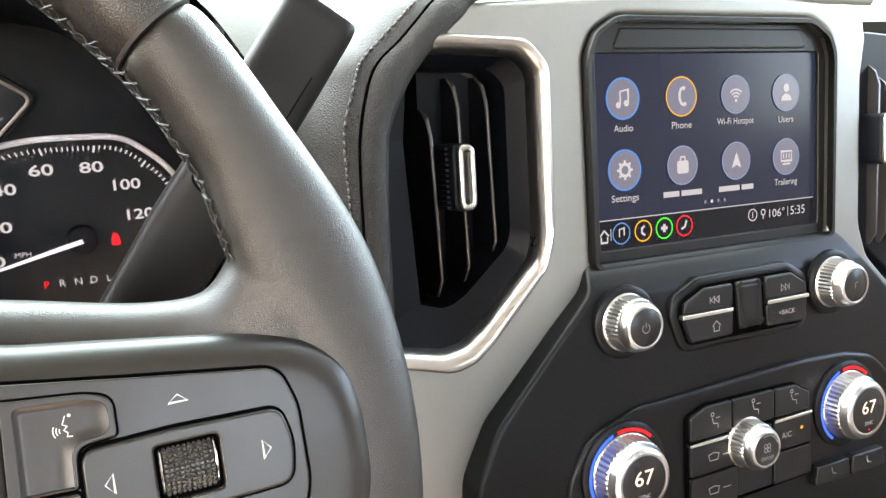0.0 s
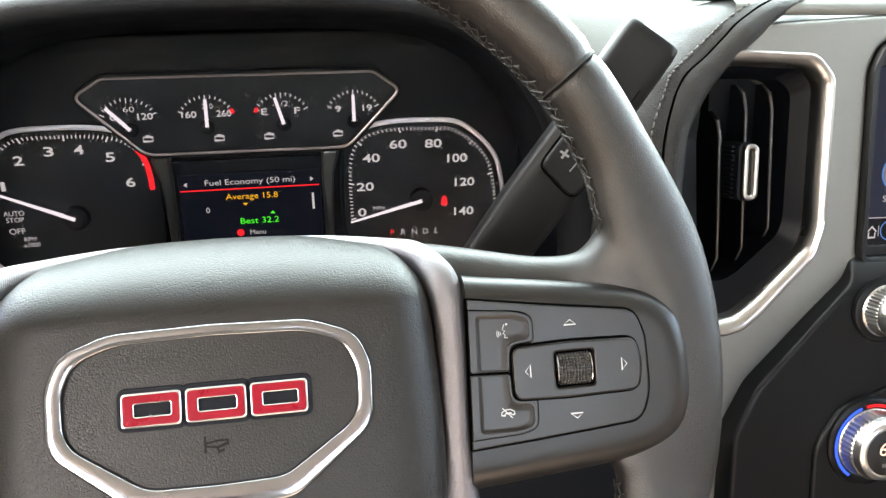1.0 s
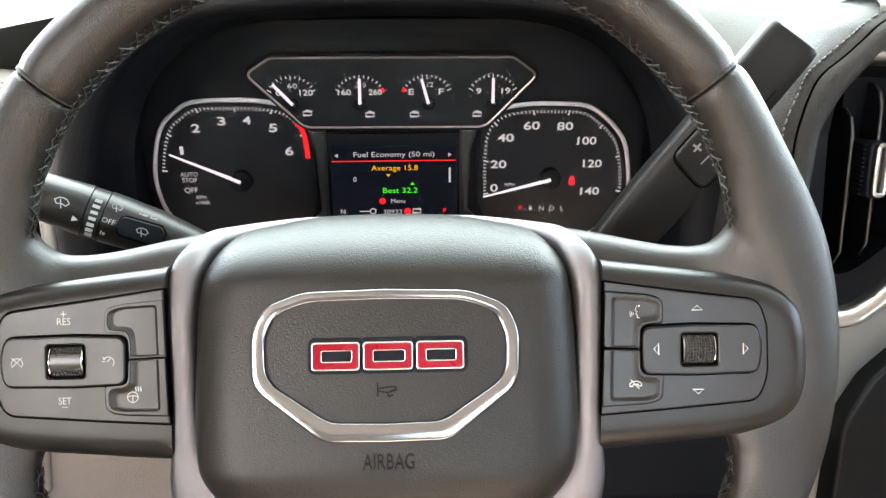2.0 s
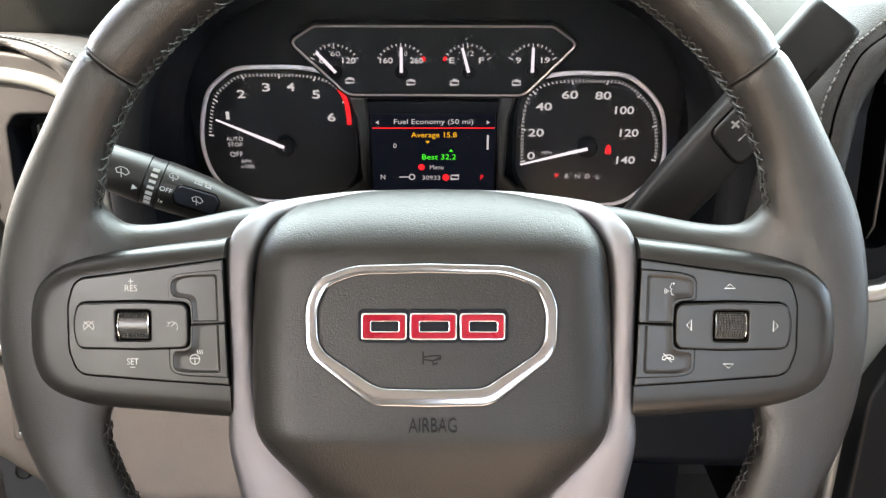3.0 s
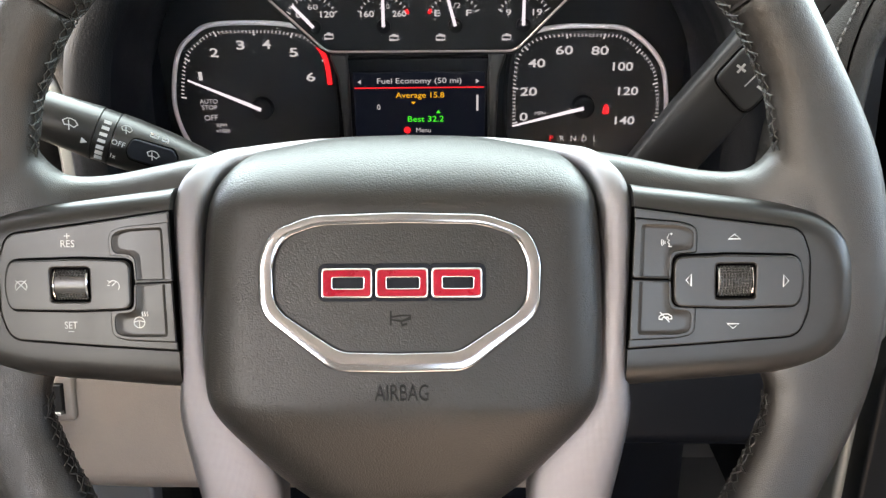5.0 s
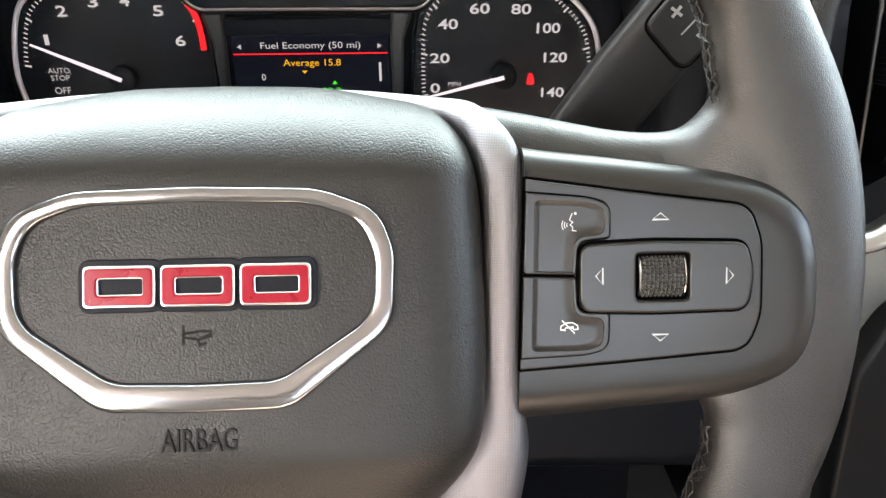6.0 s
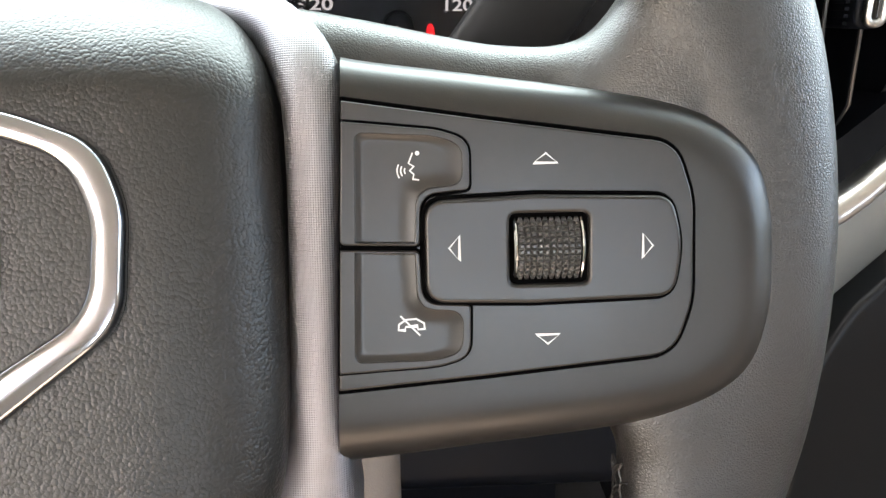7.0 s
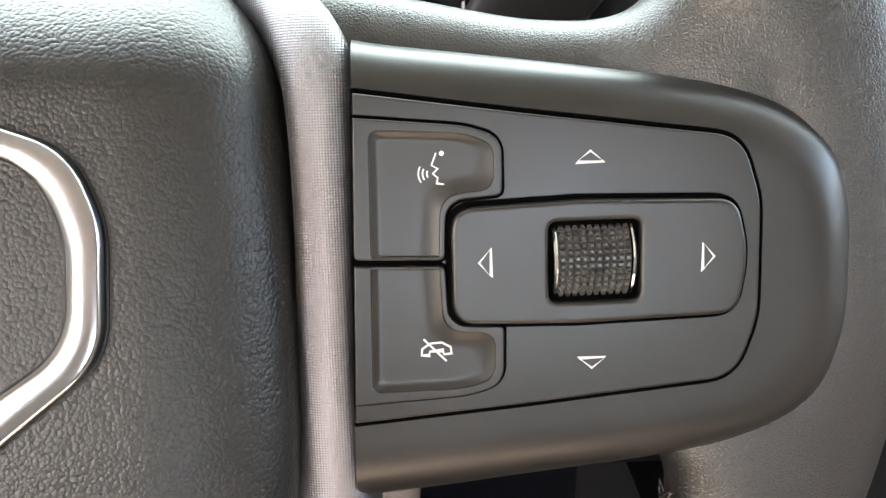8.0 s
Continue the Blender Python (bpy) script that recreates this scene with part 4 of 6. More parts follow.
UPPER = rounded(mm([(92.8, 24.6), (110.8, 22.9), (117.0, 21.0), (117.0, 11.4), (107.6, 10.6), (107.2, 0.75), (92.0, 1.25)]), [0.0003, 0.02, 0.005, 0.0012, 0.0038, 0.0012, 0.0012], 6)
LOWER = rounded(mm([(92.0, 0.25), (107.2, -0.25), (107.6, -10.6), (117.0, -11.0), (116.8, -21.4), (110.4, -23.0), (91.2, -23.8)]), [0.0003, 0.0012, 0.0038, 0.0012, 0.005, 0.02, 0.0003], 6)
# the dish in each button: its edge and its floor
DISH_R = [0.0016, 0.02, 0.0048, 0.0030, 0.0042, 0.0003, 0.0003]
DISH_UP = (rounded(mm([(95.4, 22.4), (110.6, 21.6), (115.6, 19.8), (115.6, 12.4), (106.6, 11.8), (106.2, 1.5), (95.0, 1.8)]), DISH_R, 6), rounded(mm([(97.0, 20.9), (108.6, 20.2), (112.0, 18.8), (112.0, 15.0), (103.6, 14.4), (102.8, 1.5), (96.6, 1.8)]), DISH_R, 6))
DISH_LOW = (rounded(mm([(94.9, -0.3), (106.2, -0.8), (106.6, -11.8), (115.4, -12.2), (115.2, -20.2), (110.2, -21.6), (94.4, -21.6)]), DISH_R[:0:-1] + DISH_R[:1], 6),
            rounded(mm([(96.5, -0.3), (102.8, -0.8), (103.6, -14.2), (112.0, -15.0), (111.8, -18.9), (108.4, -20.0), (96.0, -20.0)]), DISH_R[:0:-1] + DISH_R[:1], 6))
ROCKER = rounded(mm([(108.2, 9.4), (130, 10.2), (157, 9.5), (159.3, 0), (157.6, -10.4), (130, -10.9), (108.2, -10.2)]), [0.0042, 0.06, 0.0045, 0.02, 0.0045, 0.06, 0.0042], 6)
SLOT = rounded(mm(rect(124.5, -7.2, 140.3, 6.7)), 0.0016, 5)


def roller(parent, sign, band):
    """A knurled thumb roller lying across the rocker, with bright end caps."""
    cx, cz, r = 0.1324 * sign, -0.0003, 0.0088
    cy = 0.0042
    x0, x1 = -0.0062, 0.0062
    cols, rows = 10, 48
    da = math.pi / rows
    bm = bmesh.new()

    def at(x, t, rad):
        return bm.verts.new((cx + x, cy + rad * math.cos(t), cz + rad * math.sin(t)))
    net = [[at(x0 + (x1 - x0) * j / cols, 2 * da * i, r * 0.965) for j in range(cols + 1)] for i in range(rows)]
    for i in range(rows):
        a = 2 * da * (i + 0.5)
        plain = math.cos(a) > 0.3 or (band and abs(math.sin(a)) < 0.36)
        for j in range(cols):
            foot = [net[i][j], net[i][j + 1], net[(i + 1) % rows][j + 1], net[(i + 1) % rows][j]]
            if plain:
                bm.faces.new(foot)
                continue
            xm, xh = x0 + (x1 - x0) * (j + 0.5) / cols, (x1 - x0) / cols * 0.22
            tip = [at(xm + xh * fx, a + da * 0.40 * ft, r + 0.00022) for fx, ft in ((-1, -1), (1, -1), (1, 1), (-1, 1))]
            for k in range(4):
                bm.faces.new((foot[k], foot[(k + 1) % 4], tip[(k + 1) % 4], tip[k]))
            bm.faces.new(tip)
    bmesh.ops.recalc_face_normals(bm, faces=bm.faces)
    ob = part("roller", bm, ROLLER_RUBBER, parent, "knurled black thumb roller", smooth=25)
    for e in (-1, 1):
        bm = lathe([(r * 0.9, cx + e * 0.0064), (r + 0.0001, cx + e * 0.0064), (r + 0.0002, cx + e * 0.0067), (r - 0.0001, cx + e * 0.0070), (r * 0.85, cx + e * 0.0071)], 40, "x", (cy, cz))
        part("roller_cap", bm, CHROME, parent, "bright end cap")
    return ob


def tri_sign(cx, cz, way, y, bm):
    w, h = 0.00240, 0.00118
    pts = {"up": [(-w, -h * 0.6), (w, -h * 0.6), (0, h)], "down": [(-w, h * 0.6), (w, h * 0.6), (0, -h)],
           "left": [(h * 0.7, -w), (h * 0.7, w), (-h, 0)], "right": [(-h * 0.7, -w), (-h * 0.7, w), (h, 0)]}[way]
    pts = [(cx + x, cz + z) for x, z in pts]
    ribbon([pts + pts[:1]], 0.00033, y, bm)


def pod_inset(pts, d):
    """Shrinks towards the hub side, whose edge stays upright."""
    return [(math.copysign(0.0917 + (abs(x) - 0.0917) * (1 - d / 0.086), x), -0.0036 + (z + 0.0036) * (1 - d / 0.0395)) for x, z in pts]


def hub_side(pts):
    """Keeps an outline off the trim at the hub."""
    return [(max(x, 0.0917 + 0.033 * z), z) for x, z in pts]


def dished(outline, edge, floor, y0, y1, r, depth):
    """A key with a shallow dish sunk into its face, from an edge outline down to a floor outline."""
    bm = plate(outline, y0, y1, r, holes=[edge])
    rings = []
    for k in range(7):
        f = k / 6
        d = r * 0.9 + (depth - r * 0.9) * math.sin(math.pi / 2 * f)
        rings.append([(a + (c - a) * f, y0 + d, b + (e - b) * f) for (a, b), (c, e) in zip(edge, floor)])
    rings.append([(x, y0 + depth, z) for x, z in offset(floor, 0.0003)])
    last = skin(bm, rings, True)[-1]
    for tri in tessellate_polygon([[(v.co.x, v.co.z, 0) for v in last]]):
        bm.faces.new([last[i] for i in tri])
    return bm


def switch_pod(sign):
    def side(pts):
        return list(pts) if sign > 0 else flip(pts)
    body = part("switch_pod", plate(side(POD), -0.0004, 0.036, 0.0100, deep=0.010, steps=8, inset=pod_inset), SOFT_PLASTIC, wheel, "matt black switch housing", smooth=70)
    part("seam", plate(side(hub_side(offset(SEAM, -0.0009))), -0.00075, 0.004, 0.0002), GAP_BLACK, body)
    part("switch_plate", plate(side(SEAM), -0.0015, 0.004, 0.0004), BUTTON_PLASTIC, body, smooth=60)
    for ol, (edge, floor) in ((UPPER, DISH_UP), (LOWER, DISH_LOW)):
        blank = sign < 0 and ol is UPPER
        if not blank:
            part("seam", plate(side(hub_side(offset(ol, -0.0006))), -0.00162, 0.002, 0.0001), GAP_BLACK, body)
        top = -0.0022 if blank else -0.0029
        b = part("blank" if blank else "button", dished(side(ol), side(edge), side(floor), top, 0.002, 0.0003, 0.0008), BUTTON_PLASTIC, body, smooth=60)
    part("seam", plate(side(offset(ROCKER, -0.0008)), -0.00245, 0.002, 0.0001), GAP_BLACK, body)
    rocker = part("rocker", plate(side(ROCKER), -0.0040, 0.002, 0.0007, holes=[side(SLOT)]), BUTTON_PLASTIC, body, smooth=60)
    part("roller_slot", plate(side(offset(SLOT, 0.0001)), -0.0019, 0.0015, 0), GAP_BLACK, rocker)
    roller(rocker, sign, sign < 0)
    yb, yr, yp = -0.0023, -0.0042, -0.0017

    def sign_part(name, lines, width, y, more=None):
        bm = ribbon(lines, width, y)
        if more:
            more(bm)
        part(name, bm, PRINT_WHITE, body, smooth=0)

    def arrow(cx, cz, way, y):
        bm = bmesh.new()
        tri_sign(cx, cz, way, y, bm)
        part("arrow_sign", bm, PRINT_WHITE, body, smooth=0)
    if sign > 0:
        arrow(0.1322, 0.0170, "up", yp)
        arrow(0.1325, -0.0184, "down", yp)
        arrow(0.1139, 0.0003, "left", yr)
        arrow(0.1518, -0.0002, "right", yr)
        sign_part("speech_sign", [mm([(106.2, 18.6), (105.4, 16.6), (106.4, 16.0), (105.6, 15.2), (106.4, 14.5), (106.2, 13.6), (107.4, 13.4)])] + [arc(0.1056, 0.0152, 0.0010 + 0.0007 * k, 150, 215, 6) for k in range(3)],
                  0.00026, yb, lambda bm: disc(0.1071, 0.0185, 0.00042, yb, 12, bm))
        sign_part("hang_up_sign", [mm([(102.8, -15.6), (102.9, -14.5), (104.3, -13.6), (106.3, -13.5), (107.8, -14.4), (107.9, -15.5), (106.6, -15.6), (106.5, -14.9), (104.2, -15.0), (104.1, -15.7), (102.8, -15.6)]), mm([(103.2, -12.8), (107.0, -16.8)])], 0.00034, yb)
    else:
        sign_part("cancel_sign", [arc(-0.1520, -0.0008, 0.0023, -20, 200, 14), mm([(-154.2, 1.8), (-149.9, -2.2)]), mm([(-149.9, 1.8), (-154.2, -2.2)])], 0.00034, yr)
        sign_part("speed_sign", [arc(-0.1148, -0.0008, 0.0023, -40, 150, 14), mm([(-115.4, -0.6), (-113.8, 0.9)]), mm([(-117.2, 1.6), (-116.0, 0.6)]), mm([(-117.4, -0.4), (-116.2, -0.4)])], 0.00034, yr)
        sign_part("heated_wheel_sign", [arc(-0.1058, -0.0158, 0.0022, 0, 360, 20), mm([(-107.8, -15.6), (-106.4, -15.2), (-105.2, -15.2), (-103.8, -15.6)]), mm([(-105.8, -15.4), (-105.8, -17.8)])] +
                  [mm([(-104.6 + i * 1.0, -13.4), (-104.2 + i * 1.0, -12.8), (-104.7 + i * 1.0, -12.0), (-104.3 + i * 1.0, -11.4)]) for i in range(3)], 0.00034, yb)
        sign_part("plus_sign", [mm([(-135, 19.3), (-132.6, 19.3)]), mm([(-133.8, 20.5), (-133.8, 18.1)])], 0.0003, yp)
        sign_part("minus_sign", [mm([(-135.2, -19.5), (-132.8, -19.5)])], 0.0003, yp)
        lettering("RES", -0.1337, 0.0162, 0.0029, yp, PRINT_WHITE, body, "lettering", width=0.0056)
        lettering("SET", -0.1339, -0.0169, 0.0029, yp, PRINT_WHITE, body, "lettering", width=0.0052)


switch_pod(1)
switch_pod(-1)
# hub behind the cover, back to the column
part("hub", lathe([(0.03, 0.015), (0.050, 0.02), (0.050, 0.05), (0.045, 0.07), (0.02, 0.075)], 32), BLACK_PLASTIC, wheel)

# ---- steering column, wiper lever and gear lever ----
column = thing("steering_column", "black plastic steering column shroud behind the wheel", "steering column", WHEEL)
bm = bmesh.new()
rings = []
for y, w, zt, zb in ((0.05, 0.050, 0.036, -0.055), (0.06, 0.066, 0.042, -0.070), (0.10, 0.074, 0.040, -0.082), (0.16, 0.078, 0.036, -0.090), (0.24, 0.080, 0.030, -0.095), (0.33, 0.080, 0.03, -0.095)):
    ring = []
    for k in range(32):
        t = 2 * math.pi * k / 32
        c, s = math.cos(t), math.sin(t)
        ring.append((w * math.copysign(abs(c) ** 0.6, c), y, (zt + zb) / 2 + (zt - zb) / 2 * math.copysign(abs(s) ** 0.6, s)))
    rings.append(ring)
skin(bm, rings, True, True, True)
part("shroud", bm, BLACK_PLASTIC, column, smooth=60)

# wiper lever
LEVER = WHEEL @ Matrix.Translation((-0.156, 0.092, 0.0635)) @ Matrix.Rotation(radians(20.5), 4, "Y") @ Matrix.Rotation(radians(14), 4, "Z")
lever = thing("wiper_lever", "black wiper and indicator lever with white printed signs, on the column", "lever", LEVER)


def lever_ring(x, ry, rz, n=28):
    return [(x, ry * math.cos(2 * math.pi * k / n), rz * math.sin(2 * math.pi * k / n)) for k in range(n)]


def lever_part(name, secs, mat, label=""):
    bm = bmesh.new()
    skin(bm, [lever_ring(*s) for s in secs], True, True, True)
    return part(name, bm, mat, lever, label, smooth=40)


lever_part("tip", [(-0.0375, 0.009, 0.0095), (-0.0370, 0.0108, 0.0112), (-0.0345, 0.0120, 0.0122), (-0.033, 0.0122, 0.0124)], SOFT_PLASTIC)
lever_part("end_cap", [(-0.0325, 0.0122, 0.0124), (-0.015, 0.0130, 0.0134), (-0.0055, 0.0134, 0.0140)], SOFT_PLASTIC)
lever_part("collar", [(-0.0050, 0.0130, 0.0136), (0.0030, 0.0130, 0.0136)], SOFT_PLASTIC)
body = lever_part("shaft", [(0.0036, 0.0134, 0.0140), (0.012, 0.0132, 0.0138), (0.030, 0.0125, 0.0128), (0.045, 0.0110, 0.0108), (0.060, 0.0090, 0.0082), (0.095, 0.0075, 0.0066), (0.13, 0.0075, 0.0066)], SOFT_PLASTIC)
# ribs on the collar
for i in range(7):
    a = -62 + i * 14
    z, y = 0.0137 * math.sin(radians(a + 12)), -0.0131 * math.cos(radians(a + 12))
    part("collar_mark", box(bmesh.new(), -0.0026, 0.0010, y - 0.0004, y + 0.0008, z - 0.0008 if i > 2 else z - 0.0011, z + 0.0008), PRINT_WHITE, lever, smooth=0)
# rear wiper button
btn = rounded(mm([(13, 4.6), (33, 5.4), (36, 2), (35, -5.6), (14, -5.8), (11.6, -2)]), 0.003, 4)
part("button_gap", plate(offset(btn, -0.0006), -0.0142, -0.010, 0.0003), GAP_BLACK, lever)
button = part("wash_button", plate(btn, -0.0152, -0.010, 0.0008), BLACK_PLASTIC, lever, "oblong wash button")


def wiper_sign(cx, cz, s, y, bm):
    ribbon([[(cx - 3 * s, cz + 0.6 * s), (cx - 1.6 * s, cz + 1.9 * s), (cx, cz + 2.2 * s), (cx + 1.6 * s, cz + 1.9 * s), (cx + 3 * s, cz + 0.6 * s), (cx + 1.9 * s, cz - 0.9 * s), (cx, cz - 0.4 * s), (cx - 1.9 * s, cz - 0.9 * s), (cx - 3 * s, cz + 0.6 * s)],
            [(cx + 0.4 * s, cz - 2.4 * s), (cx - 0.9 * s, cz + 1.4 * s)]], 0.42 * s, y, bm)


bm = bmesh.new()
wiper_sign(-0.0168, 0.0012, 0.0012, -0.01345, bm)
part("wiper_sign", bm, PRINT_WHITE, lever, smooth=0)
bm = bmesh.new()
wiper_sign(0.0088, 0.0075, 0.0009, -0.0128, bm)
part("wiper_sign", bm, PRINT_WHITE, lever, smooth=0)
bm = bmesh.new()
wiper_sign(0.0245, -0.0004, 0.0010, -0.0155, bm)
part("wiper_sign", bm, PRINT_WHITE, button, smooth=0)
lettering("OFF", 0.0072, -0.0003, 0.0026, -0.0142, PRINT_WHITE, lever, "lettering", width=0.0066)
lettering("1x", 0.0064, -0.0072, 0.0022, -0.0132, PRINT_WHITE, lever, "lettering")
bm = ribbon([mm([(20, 9.6), (24, 9.6), (24, 8.2), (20, 8.2), (20, 9.6)]), mm([(26, 9.4), (29, 9.4), (29, 8.0), (26, 8.0), (26, 9.4)])], 0.0005, -0.0118)
part("indicator_sign", bm, PRINT_WHITE, lever, smooth=0)
part("collar_pointer", poly(mm([(-9.8, -3.2), (-9.8, -6.2), (-6.6, -4.7)]), -0.0139), PRINT_WHITE, lever, smooth=0)

# gear lever on the column
ax0, ax1 = Vector((0.117, 0.150, 0.020)), Vector((0.2200, 0.092, 0.1555))
way = (ax1 - ax0).normalized()
outw = (Vector((0, -1, 0)) - way * way.dot(Vector((0, -1, 0)))).normalized()
across = way.cross(outw).normalized()
GEAR = WHEEL @ Matrix(((across.x, -outw.x, way.x, ax0.x), (across.y, -outw.y, way.y, ax0.y), (across.z, -outw.z, way.z, ax0.z), (0, 0, 0, 1)))
gear = thing("gear_lever", "dark grey column gear lever with a plus and minus rocker", "gear lever", GEAR)
LEN = (ax1 - ax0).length


def gear_ring(s, hw, hd, ex=0.45):
    ring = []
    for k in range(32):
        t = 2 * math.pi * k / 32
        c, sn = math.cos(t), math.sin(t)
        ring.append((hw * math.copysign(abs(c) ** ex, c), hd * math.copysign(abs(sn) ** ex, sn), s))
    return ring


bm = bmesh.new()
skin(bm, [gear_ring(-0.03, 0.016, 0.011), gear_ring(0.03, 0.0165, 0.011), gear_ring(0.07, 0.0175, 0.0115), gear_ring(0.11, 0.0165, 0.0115), gear_ring(0.145, 0.0165, 0.0115),
          gear_ring(LEN - 0.006, 0.0162, 0.0110), gear_ring(LEN - 0.0015, 0.0157, 0.0105), gear_ring(LEN, 0.0147, 0.0095)], True, True, True)
grip = part("grip", bm, LEVER_PLASTIC, gear, smooth=50)
rk = rounded([(-0.0105, 0.091), (0.0155, 0.086), (0.0160, 0.112), (0.004, 0.118), (-0.0095, 0.114)], [0.006, 0.006, 0.006, 0.004, 0.006], 5)
part("rocker_gap", plate(offset(rk, -0.001), -0.0121, -0.008, 0.0004), GAP_BLACK, gear)
rocker = part("shift_rocker", plate(rk, -0.0138, -0.008, 0.0016), LEVER_PLASTIC, gear, "plus and minus rocker")
bm = ribbon([[(-0.0062, 0.1035), (-0.0006, 0.1035)], [(-0.0034, 0.1063), (-0.0034, 0.1007)]], 0.0013, -0.0140)
part("plus_sign", bm, PRINT_GREY, rocker, smooth=0)
part("divider", ribbon([[(0.0042, 0.0975), (0.0050, 0.1075)]], 0.0007, -0.0140), PRINT_GREY, rocker, smooth=0)
part("minus_sign", ribbon([[(0.0092, 0.1015), (0.0138, 0.1015)]], 0.0013, -0.0140), PRINT_GREY, rocker, smooth=0)
part("side_line", ribbon([[(0.0095, 0.128), (0.0098, 0.152)]], 0.0006, -0.0113), GAP_BLACK, gear, smooth=0)

# ---- instrument cluster ----
# hood: leather lip, dark inside walls
hood = thing("cluster_hood", "dark leather-covered hood over the instrument cluster", "hood", CLUSTER)
lip = [(-0.196, -0.085), (-0.196, 0.0), (-0.190, 0.045), (-0.178, 0.076), (-0.160, 0.101), (-0.135, 0.119), (-0.104, 0.130), (-0.045, 0.1350), (0.045, 0.1350), (0.104, 0.130), (0.135, 0.119), (0.160, 0.101), (0.178, 0.076), (0.190, 0.045), (0.196, 0.0), (0.196, -0.085)]
lip = smooth_path(lip, 4)


def arch(y, sx, sz):
    return [(x * sx, y, z * sz) for x, z in lip]


bm = bmesh.new()
skin(bm, [arch(0.05, 1.20, 1.24), arch(-0.03, 1.17, 1.17), arch(-0.080, 1.15, 1.12), arch(-0.094, 1.135, 1.10), arch(-0.1015, 1.11, 1.08), arch(-0.1045, 1.075, 1.055), arch(-0.1050, 1.03, 1.02), arch(-0.1035, 1.005, 1.002), arch(-0.101, 0.995, 0.995), arch(-0.094, 0.985, 0.985)], False)
part("lip", bm, HOOD_LEATHER, hood, "dark grained hood lip", smooth=60)
bm = bmesh.new()
skin(bm, [arch(-0.094, 0.985, 0.985), arch(-0.06, 0.975, 0.945), arch(-0.03, 0.97, 0.90), arch(-0.012, 1.0, 0.90), arch(0.022, 1.03, 0.90)], False)
part("inner_wall", bm, BLACK_PLASTIC, hood, "dark inner wall", smooth=60)

for x0, x1 in ((0.192, 0.290), (-0.226, -0.192)):
    part("side_filler", plate(rounded([(x0, -0.10), (x1, -0.10), (x1, 0.095), (x0, 0.100)], 0.008, 4), -0.030, 0.05, 0.006), BLACK_PLASTIC, hood, smooth=50)
cluster = thing("instrument_cluster", "dark instrument cluster with lit dials, needles and driver screen", "instrument cluster", CLUSTER)
part("backing", plate(rounded(mm([(-208, -75), (208, -75), (208, 60), (150, 118), (-150, 118), (-208, 60)]), 0.02, 5), 0.004, 0.03, 0.002), BLACK_PLASTIC, cluster, "black backing plate")


def dial_outline(sign):
    if sign < 0:
        pts = [(-182.6, 18), (-175.5, 40), (-164, 51.5), (-151, 58.6), (-124, 60), (-97, 58.6), (-76, 52), (-64, 34), (-62, -10), (-66, -32), (-84, -48), (-110, -50.4), (-142, -49), (-165, -42), (-178.6, -28), (-184.6, -5)]
    else:
        pts = [(97, 54.6), (123, 55), (144, 53.4), (157, 46.2), (170, 33.6), (177.4, 19), (181.4, -10), (177, -25.4), (163, -42), (145, -52), (112, -53), (84, -49), (66, -32), (62, -10), (64, 32), (76, 49)]
    return smooth_path(mm(pts), 4, closed=True)


def ray_to(outline, cx, cz, a):
    """How far the outline lies from the centre in that direction."""
    c, s = math.cos(radians(a)), math.sin(radians(a))
    best = 0.0
    for (x0, z0), (x1, z1) in zip(outline, outline[1:] + outline[:1]):
        dx, dz = x1 - x0, z1 - z0
        det = c * -dz + s * dx
        if abs(det) < 1e-12:
            continue
        t = ((x0 - cx) * -dz + (z0 - cz) * dx) / det
        u = (c * (z0 - cz) - s * (x0 - cx)) / det
        if t > 0 and -1e-6 <= u <= 1 + 1e-6:
            best = max(best, t)
    return best


def dial(sign, name, label):
    ol = dial_outline(sign)
    face = part(name, plate(ol, 0.0008, 0.012, 0.0008), DIAL_BLACK, cluster, label)
    n = len(ol)
    # bright bow on the outer side, dull on the inner
    start = max(range(n), key=lambda i: -abs(sign * ol[i][0] - 0.082) if ol[i][1] > 0 else -9)
    seq = [ol[(start + i) % n] for i in range(n)]
    if sign * seq[3][0] < sign * seq[0][0]:
        seq = [seq[0]] + seq[:0:-1]
    k = 0
    while k < n and not (k > 6 and sign * seq[k][0] < 0.082):
        k += 1
    part("bright_bow", tube([(x, 0.0, z) for x, z in seq[:k]], 0.0017, 8), BOW_SILVER, face, "pale silver ring")
    part("dull_bow", tube([(x, 0.001, z) for x, z in seq[k - 1:] + seq[:1]], 0.0014, 8), BLACK_PLASTIC, face)
    return face, ol


tach, tach_ol = dial(-1, "rev_counter", "dark rev counter with white figures")
speedo, speedo_ol = dial(1, "speedometer", "dark speedometer with white figures")
YP = 0.0004


def scale_marks(face, ol, cx, cz, a0, a1, steps, major, mat=GLOW_WHITE):
    bm = bmesh.new()
    for i in range(steps + 1):
        a = a0 + (a1 - a0) * i / steps
        r = ray_to(ol, cx, cz, a) - 0.0052
        big = i % major == 0
        l, w = (0.0040, 0.0012) if big else (0.0024, 0.0008)
        c, s = math.cos(radians(a)), math.sin(radians(a))
        ribbon([[(cx + c * (r - l), cz + s * (r - l)), (cx + c * r, cz + s * r)]], w, YP, bm)
    return tagged(part("scale", bm, mat, face, "fine white scale marks", smooth=0), kind="stuff")


TX, TZ, SX, SZ = -0.1193, -0.0021, 0.1192, -0.0032
scale_marks(tach, tach_ol, TX, TZ, 172, 36, 50, 10)
scale_marks(speedo, speedo_ol, SX, SZ, 194, -12, 70, 10)
